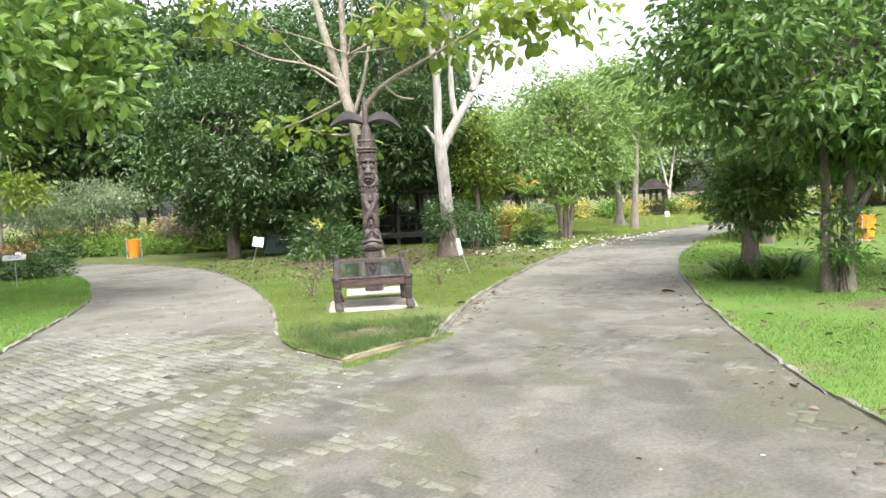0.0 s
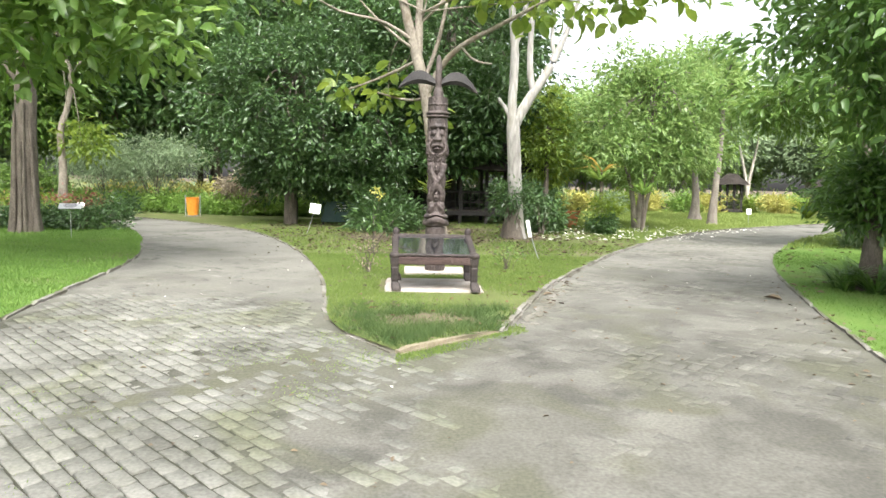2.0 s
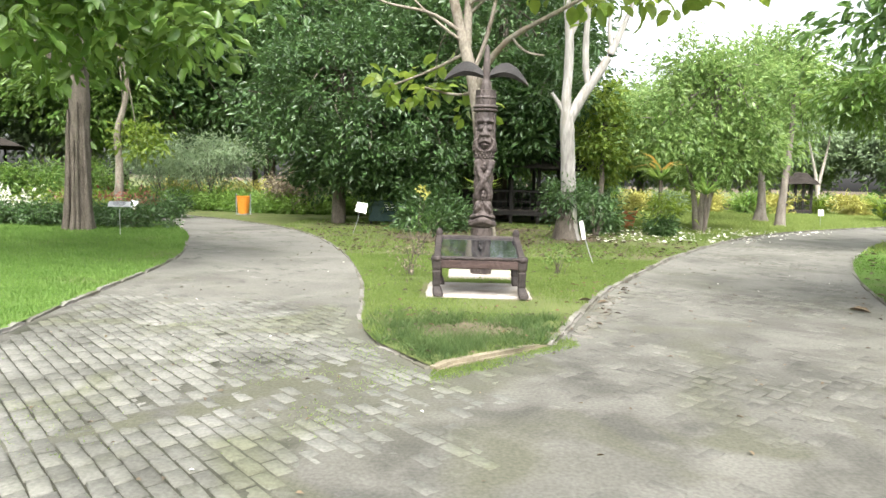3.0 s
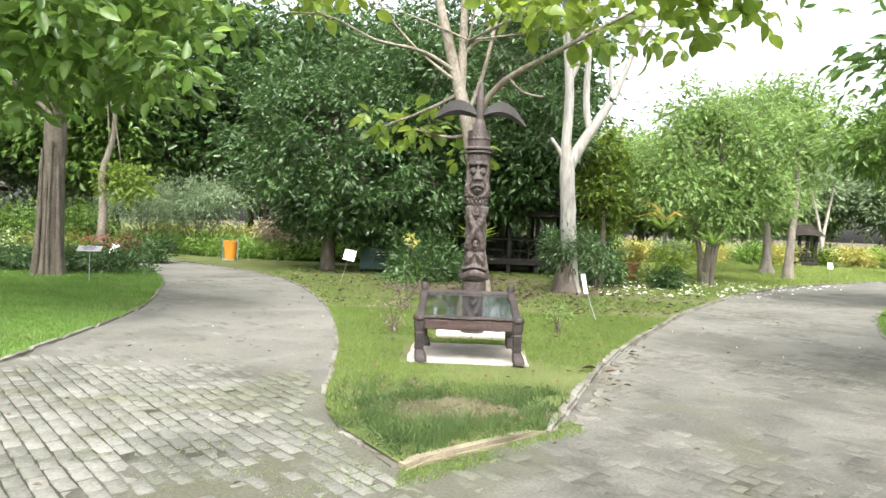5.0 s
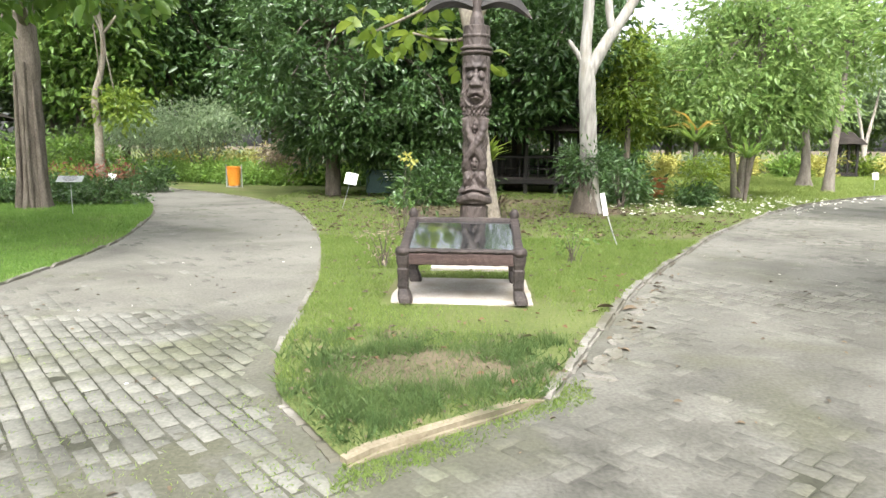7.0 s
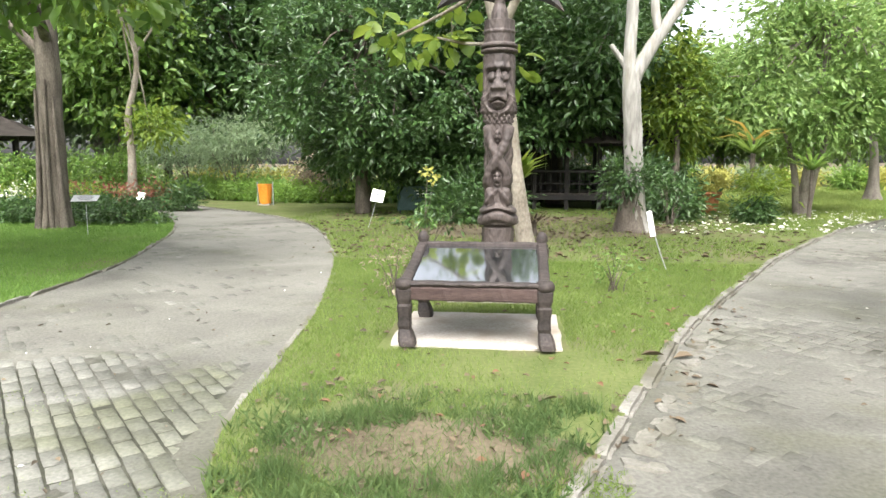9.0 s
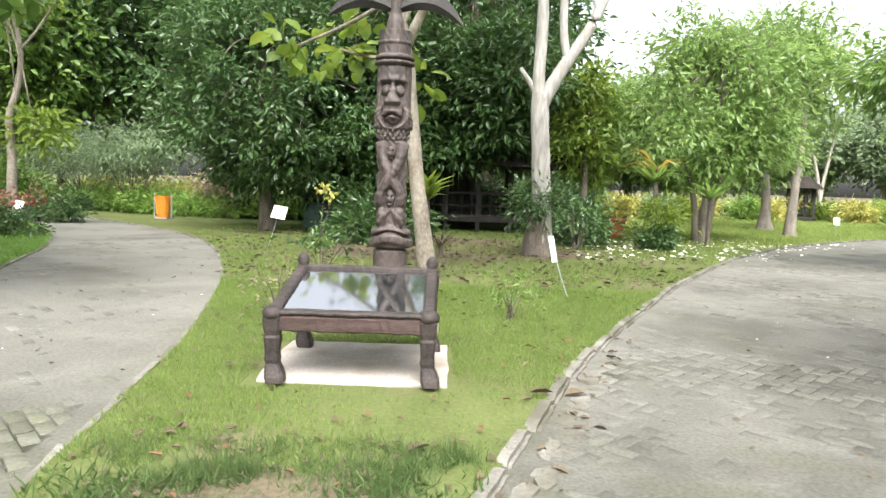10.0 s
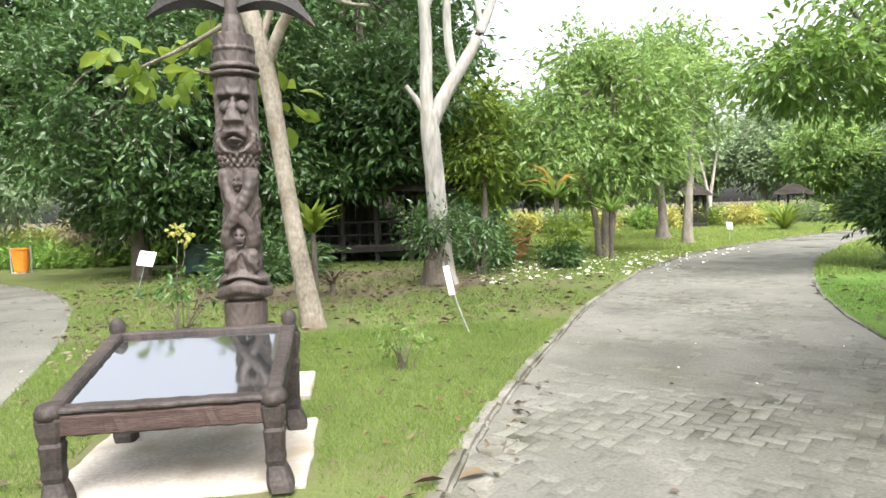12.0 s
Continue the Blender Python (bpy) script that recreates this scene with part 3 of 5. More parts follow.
def rubble(at, r, rz, seed):
    """A flat broken lump of concrete."""
    bm = bmesh.new()
    rr = random.Random(seed)
    n = rr.randint(5, 7)
    rim = [(r[0] * rr.uniform(0.7, 1.1) * math.cos(2 * math.pi * i / n), r[1] * rr.uniform(0.7, 1.1) * math.sin(2 * math.pi * i / n)) for i in range(n)]
    lo = [bm.verts.new((x, y, -0.03)) for x, y in rim]
    hi = [bm.verts.new((x * 0.88, y * 0.88, 0.03 + rr.uniform(-0.012, 0.012))) for x, y in rim]
    bm.faces.new(hi); bm.faces.new(lo[::-1])
    for i in range(n):
        bm.faces.new((lo[i], lo[(i + 1) % n], hi[(i + 1) % n], hi[i]))
    ob = part("concrete_lump", bm, KERB, None)
    ob.matrix_world = pose(*at, rr.uniform(-6, 6), rr.uniform(-6, 6), rz)
    return tagged(ob, "broken flat lump of pale concrete at the kerb's foot", "rubble", "broken concrete along the kerb")
rr = random.Random(4)
for i in range(26):
    t = i / 25
    y = 8.15 + 2.6 * t + rr.uniform(-0.04, 0.04)
    x = -0.36 + 0.37 * (y - 8.15) + 0.14 + rr.uniform(0, 0.16) * (1 - 0.5 * t)
    rubble((x, y, rr.uniform(-0.026, -0.008)), (rr.uniform(0.06, 0.14), rr.uniform(0.05, 0.09)), rr.uniform(0, 180), i)

# ---- carved totem: one plain mesh ----
def bump2(u, v, cu, cv, su, sv):
    return np.exp(-((u - cu) / su) ** 2 - ((v - cv) / sv) ** 2)

def rise(x, w=0.006):
    """A soft step from 0 to 1."""
    return 1 / (1 + np.exp(-np.clip(x / w, -40, 40)))

def totem():
    A, H = 170, 460
    a = np.linspace(-np.pi, np.pi, A, endpoint=False)
    z = np.linspace(0.0, 2.95, H)
    a, z = np.meshgrid(a, z)
    u = a * 0.18                      # arc length from the front
    au = np.abs(u)
    r = 0.176 + 0.004 * np.sin(z * 2.1)
    # flat-topped cap over two round cords and a thin pale band
    r -= 0.012 * rise(z - 2.71)
    for zc, d, q in ((2.635, 0.026, 0.022), (2.69, 0.026, 0.022), (2.83, 0.01, 0.016)):
        r += d * np.exp(-((z - zc) / q) ** 4)
    r -= 0.02 * np.exp(-((z - 2.66) / 0.008) ** 2) + 0.02 * np.exp(-((z - 2.605) / 0.01) ** 2)
    # head: brow over hollow sockets, bulging closed lids, wedge nose, muzzle, small mouth, bearded jaw
    face = rise(2.6 - z) * rise(z - 2.02, 0.01)
    r += 0.014 * np.exp(-((z - 2.465 + 0.08 * au) / 0.035) ** 2) * rise(0.19 - au, 0.02)
    sock = rise(2.44 - 0.06 * au - z, 0.006) * rise(z - 2.3 - 0.1 * au, 0.035) * rise(0.168 - au, 0.012)
    r -= 0.05 * sock
    lid = np.sqrt(np.clip(1 - ((au - 0.086) / 0.068) ** 2 - ((z - 2.362) / 0.056) ** 2, 0, 1))
    r += 0.056 * lid
    wing = 0.02 + 0.052 * np.clip((2.46 - z) / 0.22, 0, 1) ** 1.6
    nose = rise(wing - au, 0.006) * rise(2.44 - z, 0.02) * rise(z - 2.222, 0.006)
    r += (0.05 * sock + 0.018 + 0.062 * np.clip((2.46 - z) / 0.22, 0, 1)) * nose
    muzzle = rise(0.055 + 0.5 * np.clip(2.23 - z, 0, 0.12) - au, 0.008) * rise(2.225 - z) * rise(z - 2.075 - 0.1 * au, 0.008)
    r += 0.036 * muzzle
    r -= 0.05 * np.exp(-((z - 2.125 + 0.42 * au) / 0.011) ** 2) * rise(0.1 - au, 0.01)
    r += 0.045 * bump2(u, z, 0, 2.085, 0.034, 0.018) + 0.02 * bump2(u, z, 0, 2.15, 0.05, 0.014)
    jaw = np.sqrt((u / 0.125) ** 2 + ((z - 2.15) / 0.135) ** 2)
    r -= 0.065 * np.exp(-((jaw - 1) / 0.09) ** 2) * rise(2.17 - z, 0.015)
    r += 0.012 * np.exp(-((jaw - 1.3) / 0.12) ** 2) * rise(2.13 - z, 0.015)
    r -= 0.03 * np.exp(-((au - 0.178 + 0.1 * (z - 2.3)) / 0.012) ** 2) * face
    hand = rise(0.05 - np.abs(au - 0.2 + 0.25 * (z - 2.08)), 0.008) * rise(0.11 - np.abs(z - 2.07), 0.012)
    r += 0.03 * hand + 0.006 * hand * np.sin((z + au) * 150)
    # beaded collar
    collar = rise(1.985 - z) * rise(z - 1.875)
    r += collar * (-0.022 + 0.02 * np.sin(u * 95) * np.sin((z - 1.93) * 70))
    # two crossed arms with a small mask above and below the crossing
    body = rise(1.872 - z, 0.008) * rise(z - 0.985, 0.012)
    r -= 0.056 * body
    span = rise(1.86 - z, 0.008) * rise(z - 1.2, 0.02)
    for sgn, lift in ((-1, 0.0), (1, 0.016)):
        line = sgn * 0.15 * np.sin(np.clip((z - 1.52) / 0.36, -1, 1) * np.pi / 2)
        q = np.clip(1 - ((u - line) / 0.078) ** 2, 0, 1) ** 0.5 * span
        r = np.maximum(r, 0.12 + (0.08 + lift) * q)
    for zc, s_ in ((1.74, 0.8), (1.29, 1.0)):
        k = np.sqrt((u / (0.056 * s_)) ** 2 + ((z - zc) / (0.085 * s_)) ** 2)
        r = np.where(k < 1.25, np.minimum(r, 0.135), r)
        r = np.maximum(r, 0.128 + 0.062 * np.clip(1.05 - k ** 2, 0, 1) ** 0.5)
        r -= (k < 1.0) * (0.03 * bump2(au, z, 0.024 * s_, zc + 0.02, 0.014, 0.012) + 0.026 * bump2(u, z, 0, zc - 0.045 * s_, 0.024, 0.008) - 0.016 * bump2(u, z, 0, zc - 0.008, 0.01, 0.024))
    # flank carving and drawn-up knees above the coiled foot
    r += 0.032 * np.exp(-((au - 0.28) / 0.06) ** 4) * body * (0.7 + 0.3 * np.sin(z * 26 + 2 * np.sin(u * 20)))
    knee = np.clip(1 - ((au - 0.12) / 0.075) ** 2 - ((z - 1.1) / 0.12) ** 2, 0, 1) ** 0.5
    r = np.maximum(r, 0.13 + 0.062 * knee)
    shin = rise(0.024 - np.abs(au - 0.03 - 0.75 * (1.16 - z)), 0.005) * rise(1.18 - z, 0.01) * rise(z - 0.99, 0.01)
    r += 0.022 * shin + 0.002 * np.sin(z * 90 + 5 * np.sin(a * 3)) * body
    for zc, d, q in ((0.965, 0.026, 0.03), (0.86, 0.046, 0.055)):
        r += d * np.exp(-((z - zc - 0.03 * np.cos(u * 13)) / q) ** 4)
    r -= 0.045 * np.exp(-((z - 0.925 - 0.03 * np.cos(u * 13)) / 0.012) ** 2)
    r -= 0.05 * np.exp(-((z - 0.775) / 0.012) ** 2)
    r -= 0.006 * rise(0.76 - z)
    # checks and tool marks in the wood
    r += 0.0022 * np.sin(a * 13 + 3 * np.sin(z * 4)) + 0.0018 * np.sin(z * 61 + 4 * np.sin(a * 5 + z * 3))
    V = np.stack([r * np.sin(a), -r * np.cos(a), z], -1).reshape(-1, 3)
    ids = np.arange(A * H).reshape(H, A)
    F = np.stack([ids[:-1], np.roll(ids, -1, 1)[:-1], np.roll(ids, -1, 1)[1:], ids[1:]], -1).reshape(-1, 4)
    # closing cap, post and two swept blades on top
    bm = bmesh.new()
    verts = [bm.verts.new(v) for v in V]
    for f in F:
        bm.faces.new([verts[i] for i in f])
    bm.faces.new([verts[i] for i in ids[-1]])
    for f in bm.faces:
        f.smooth = True
    post = lathe([(0.1, 2.92), (0.085, 3.05), (0.06, 3.12), (0.055, 3.4), (0.04, 3.6), (0.02, 3.66)], 14)
    me = bpy.data.meshes.new("tmp"); post.to_mesh(me); post.free(); bm.from_mesh(me)
    for s in (-1, 1):
        top, bot = [], []
        n = 14
        for i in range(n + 1):
            t = i / n
            x = s * (0.05 + 0.62 * t)
            sag = (0.05 if s < 0 else 0.12) * t * t
            lo_z = 3.14 + 0.05 * math.sin(math.pi * t) - sag
            hi_z = lo_z + 0.21 * math.sin(math.pi * (0.12 + 0.87 * t)) ** 0.75 + 0.01
            ring = [bm.verts.new((x, -0.05 * (1 - 0.5 * t), lo_z * 0.7 + hi_z * 0.3)), bm.verts.new((x, -0.01, hi_z)),
                    bm.verts.new((x, 0.03 * (1 - 0.5 * t), lo_z * 0.7 + hi_z * 0.3)), bm.verts.new((x, 0.0, lo_z))]
            top.append(ring)
        for ra, rb in zip(top, top[1:]):
            for k in range(4):
                bm.faces.new((ra[k], ra[(k + 1) % 4], rb[(k + 1) % 4], rb[k]))
        bm.faces.new(top[0]); bm.faces.new(top[-1])
    bmesh.ops.recalc_face_normals(bm, faces=bm.faces)
    me = bpy.data.meshes.new("carved_totem")
    bm.to_mesh(me); bm.free()
    me.materials.append(TOTEM); me.materials.append(BLACKWOOD)
    for p in me.polygons:
        if p.center.z > 3.1 and abs(p.center.x) > 0.062:
            p.material_index = 1
    ob = new("carved_totem", me)
    ob.matrix_world = pose(-1.0, 12.3, 0.06, 0, 0, -1)
    return tagged(ob, "tall carved brown wooden totem pole with dark swept blades on top", "statue")
totem()
ped = thing("pedestal", (-1.0, 12.35, 0), "low white concrete slab under the carved totem", "pedestal")
part("slab", box(1.05, 0.8, 0.16, (0, 0, 0.0), 0.015), PAD, ped)

# ---- lectern table in front of the totem ----
pad = thing("concrete_pad", (-1.1, 10.8, 0), "stained white concrete pad under the lectern table", "pad")
bm = box(1.42, 1.18, 0.12, (0, 0, 0.0), 0.012)
bmesh.ops.subdivide_edges(bm, edges=[e for e in bm.edges if e.calc_length() > 0.5], cuts=9, use_grid_fill=True)
for v in bm.verts:
    if abs(v.co.x) > 0.66 or abs(v.co.y) > 0.55:
        v.co += Vector((noise.noise(v.co * 5), noise.noise(v.co * 5 + Vector((9, 0, 0))), 0)) * 0.03
part("slab", bm, PAD, pad)

def leg(h, flare, turn):
    """A carved leg: square shaft, waist, knob and splayed foot."""
    bm = bmesh.new()
    prof = [(0.064, 0.0), (0.068, 0.04), (0.06, 0.09), (0.048, 0.13), (0.054, 0.16), (0.05, 0.2), (0.052, h * 0.55), (0.058, h * 0.68), (0.05, h * 0.72), (0.06, h * 0.8), (0.066, h - 0.02), (0.06, h)]
    rings = []
    for r, z in prof:
        off = flare * max(0, 0.14 - z) * 0.22
        rings.append([bm.verts.new((x * r + turn * off, y * r - abs(flare) * max(0, 0.12 - z) * 0.3, z)) for x, y in ((-0.7, -1), (0.7, -1), (1, -0.7), (1, 0.7), (0.7, 1), (-0.7, 1), (-1, 0.7), (-1, -0.7))])
    for a, b in zip(rings, rings[1:]):
        for k in range(8):
            bm.faces.new((a[k], a[(k + 1) % 8], b[(k + 1) % 8], b[k]))
    bm.faces.new(rings[0][::-1]); bm.faces.new(rings[-1])
    return bm

def rail(length, w, h, seed):
    """A hand-carved rail with a worn, wavy surface."""
    bm = box(length, w, h, bevel=0.012)
    bmesh.ops.subdivide_edges(bm, edges=[e for e in bm.edges if e.calc_length() > length * 0.5], cuts=26, use_grid_fill=True)
    for v in bm.verts:
        v.co += Vector((0, noise.noise(Vector((v.co.x * 22, seed, v.co.z * 30))), noise.noise(Vector((v.co.x * 16, seed + 5, v.co.y * 30))))) * 0.007
    return bm

def lectern():
    ob = thing("lectern_table", (-1.105, 10.2, 0.06), "dark carved wooden lectern table with a tilted glossy black glass top", "table")
    fx, bx_, d = 0.56, 0.56, 1.02
    zf, zb = 0.49, 0.69
    for s in (-1, 1):
        l = part("leg", leg(zf - 0.02, s, s), DARKWOOD, ob); l.location = (s * fx, 0, 0)
        l = part("leg", leg(zb - 0.02, s, s), DARKWOOD, ob); l.location = (s * bx_, d, 0)
        fin = part("finial", lathe([(0.05, 0.0), (0.06, 0.03), (0.045, 0.06), (0.055, 0.085), (0.05, 0.12), (0.035, 0.145), (0.02, 0.16)], 10), DARKWOOD, ob, smooth=True)
        fin.location = (s * bx_, d, zb - 0.03)
        cap = part("corner_cap", lathe([(0.075, -0.02), (0.08, 0.02), (0.07, 0.045), (0.05, 0.06)], 10), DARKWOOD, ob, smooth=True)
        cap.location = (s * fx, 0, zf - 0.01)
        tilt = math.degrees(math.atan2(zb - zf, d))
        r = part("side_rail", rail(math.hypot(d, zb - zf), 0.085, 0.13, 2 + s), DARKWOOD, ob)
        r.matrix_local = pose(s * fx, d / 2, (zf + zb) / 2 - 0.03, 0, 0, 90) @ pose(0, 0, 0, 0, -tilt, 0)
    r = part("front_rail", rail(1.05, 0.075, 0.115, 7), REDWOOD, ob, "reddish carved front rail"); r.location = (0, -0.01, zf - 0.065)
    r = part("ledge", rail(1.11, 0.11, 0.035, 17), DARKWOOD, ob); r.location = (0, 0.0, zf + 0.012)
    r = part("back_rail", rail(1.07, 0.075, 0.12, 11), DARKWOOD, ob); r.location = (0, d, zb - 0.03)
    tilt = math.degrees(math.atan2(zb - zf, d))
    b = part("backing_board", box(1.04, d - 0.05, 0.03, bevel=0.004), DARKWOOD, ob); b.matrix_local = pose(0, d / 2, (zf + zb) / 2 - 0.032, tilt, 0, 0)
    g = part("glass_top", box(1.03, d - 0.06, 0.012, bevel=0.002), GLASS, ob, "glossy black glass panel"); g.matrix_local = pose(0, d / 2, (zf + zb) / 2 - 0.004, tilt, 0, 0)
    return ob
lectern()

# ---- signs, bins, panels ----
def small_sign(at, rz, label, h=0.62, w=0.3, bh=0.24, tilt=35, lean=0.0, face=None, blank=False):
    ob = thing("plant_sign", at, label, "sign", "plant signs", rz=rz)
    v, f = tubes([[(lean, 0, -0.05, 0.009), (lean * 0.4, 0, h * 0.5, 0.009), (0, 0.02, h, 0.009)]], 8)
    data_part("post", fast_mesh("post", v, f, STEEL, True), ob)
    b = part("board", box(w, 0.014, bh, bevel=0.004), face or WHITE, ob); b.matrix_local = pose(-lean * 0.25, 0, h + bh * 0.4, -tilt, 0.55 * math.degrees(math.atan2(-lean, h)), 0)
    for i, (k, y) in enumerate(() if blank else ((0.5, 0.32), (0.62, 0.1), (0.55, -0.1), (0.4, -0.28))):
        t = part("text_bar", box(w * k, 0.002, bh * (0.1 if i else 0.14), (0, -0.0095, bh * y), 0), INK, b)
    return ob
small_sign((-4.13, 20.0, 0.03), 4, "small white plant sign on a thin leaning post in grass", 0.6, 0.3, 0.34, 38, -0.2)
small_sign((1.1, 14.45, 0.03), -15, "narrow blank white plant sign on a thin leaning stem", 0.5, 0.075, 0.36, 6, 0.2, blank=True)
small_sign((-9.7, 17.6, 0.03), 20, "small grey plant sign on a post in the lawn", 0.66, 0.5, 0.3, 68, 0.0, STEEL)
rock = thing("dark_boulder", (-13.0, 25.0, 0.0), "dark boulder with a white plate leaning on it", "rock")
bm = bmesh.new()
bmesh.ops.create_icosphere(bm, subdivisions=3, radius=0.5)
for v in bm.verts:
    v.co *= 1 + 0.35 * noise.noise(v.co * 2.2)
    v.co = Vector((v.co.x * 1.1, v.co.y * 0.8, max(-0.05, v.co.z * 0.62 + 0.2)))
part("stone", bm, BLACKWOOD, rock)
part("plate", box(0.26, 0.015, 0.34, (0.2, -0.45, 0.46), 0.003, (-25, 10, 0)), WHITE, rock, "white plate")
small_sign((13.6, 28.9, 0.03), -10, "white plant sign near two tree trunks", 0.5, 0.2, 0.26, 20, 0.0)

def bin_(at, s, label, rz=0):
    ob = thing("litter_bin", at, label, "bin", "orange litter bins", rz=rz)
    bm = lathe([(0.17, 0.05), (0.19, 0.1), (0.24, 0.66), (0.255, 0.68), (0.255, 0.72), (0.23, 0.72), (0.21, 0.5)], 14)
    part("tub", bm, ORANGE, ob, smooth=False)
    part("foot", box(0.36, 0.3, 0.06, (0, 0, 0.03), 0.01), PAD, ob)
    for x in (-0.27, 0.27):
        part("post", box(0.035, 0.035, 0.8, (x, 0, 0.4), 0.004), STEEL, ob)
    ob.scale = (s, s, s)
    return ob
bin_((-9.9, 27.6, 0.03), 1.05, "round orange plastic litter bin beside the path")
bin_((-10.6, 40.5, 0.03), 1.1, "distant orange litter bin behind a hedge")
bin_((13.0, 16.3, 0.03), 1.05, "orange litter bin on the lawn behind a tree", 30)

ip = thing("information_panel", (-3.75, 24.2, 0.03), "dark teal information panel low in the shade of trees", "sign", rz=5)
part("panel", box(1.35, 0.06, 0.72, (0, 0, 0.46), 0.01), TEAL, ip)
for x in (-0.6, 0.6):
    part("post", box(0.06, 0.06, 0.8, (x, 0.05, 0.36), 0.006), BLACKWOOD, ip)
for k in range(3):
    part("text_bar", box(0.5 - 0.1 * k, 0.004, 0.03, (0.1, -0.034, 0.68 - 0.09 * k), 0), WHITE, ip)

# ---- hut on stilts in the shade ----
def hut(at, rz, w, d, deck, eave, ridge, label, rail_h=0.7, wall=True, name="stilt_hut"):
    ob = thing(name, at, label, "hut", rz=rz)
    n = max(4, round(w / 0.9))
    for i in range(n):
        for y in (-d / 2 + 0.1, d / 2 - 0.1):
            x = -w / 2 + 0.1 + (w - 0.2) * i / (n - 1)
            part("post", box(0.13, 0.13, eave, (x, y, eave / 2), 0.012), BLACKWOOD, ob)
    for j in range(10):
        part("deck_plank", box(w, d / 10 - 0.012, 0.05, (0, -d / 2 + d / 20 + j * d / 10, deck), 0.006), DARKWOOD, ob)
    part("beam", box(w, 0.1, 0.16, (0, -d / 2 + 0.02, deck - 0.11), 0.01), BLACKWOOD, ob)
    part("beam", box(w, 0.1, 0.16, (0, -d / 2 + 0.05, eave - 0.08), 0.01), BLACKWOOD, ob)
    for y in (-d / 2 + 0.06, d / 2 - 0.06):
        part("handrail", box(w, 0.06, 0.07, (0, y, deck + rail_h), 0.008), BLACKWOOD, ob)
        part("handrail", box(w, 0.05, 0.05, (0, y, deck + rail_h * 0.45), 0.008), BLACKWOOD, ob)
        for i in range(int(w / 0.3)):
            part("baluster", box(0.035, 0.03, rail_h, (-w / 2 + 0.2 + i * 0.3, y, deck + rail_h / 2), 0.004), BLACKWOOD, ob)
    if wall:
        for i in range(int(w * 0.55 / 0.2)):
            part("wall_board", box(0.19, 0.03, eave - deck, (-w / 2 + 0.1 + i * 0.2, d * 0.2, (eave + deck) / 2), 0.004), BLACKWOOD, ob)
    bm = bmesh.new()
    # wide unseen overhang on large huts, added to keep deck and walls dark
    o = 1.0 if w > 3 else 0.35
    lo = [bm.verts.new((x * (w / 2 + o), y * (d / 2 + o), eave - 0.12)) for x, y in ((-1, -1), (1, -1), (1, 1), (-1, 1))]
    hi = [bm.verts.new((-w * 0.2, 0, ridge)), bm.verts.new((w * 0.2, 0, ridge))]
    bm.faces.new((lo[0], lo[1], hi[1], hi[0])); bm.faces.new((lo[1], lo[2], hi[1])); bm.faces.new((lo[2], lo[3], hi[0], hi[1])); bm.faces.new((lo[3], lo[0], hi[0]))
    bm.faces.new(lo[::-1])
    bmesh.ops.subdivide_edges(bm, edges=bm.edges[:], cuts=6, use_grid_fill=True)
    for v in bm.verts:
        v.co.z += 0.06 * noise.noise(v.co * 2.5)
    part("roof", bm, THATCH, ob)
    return ob
hut((0.2, 27.6, 0.03), -3, 5.2, 3.2, 0.52, 2.2, 4.0, "dark wooden hut on low stilts deep in the shade")
hut((20.2, 43.5, 0.03), -25, 1.5, 1.5, 0.25, 2.0, 2.62, "small open pavilion with a dark thatched roof", wall=False, name="garden_pavilion")
hut((29.3, 47, 0.03), -35, 1.9, 1.5, 0.3, 1.95, 2.5, "distant open pavilion with a low dark roof", wall=False, name="garden_pavilion")
hut((-25.9, 31.5, 0.03), 30, 6, 5, 0.4, 2.75, 4.0, "dark open pavilion beneath trees at the path", wall=False, name="garden_pavilion")

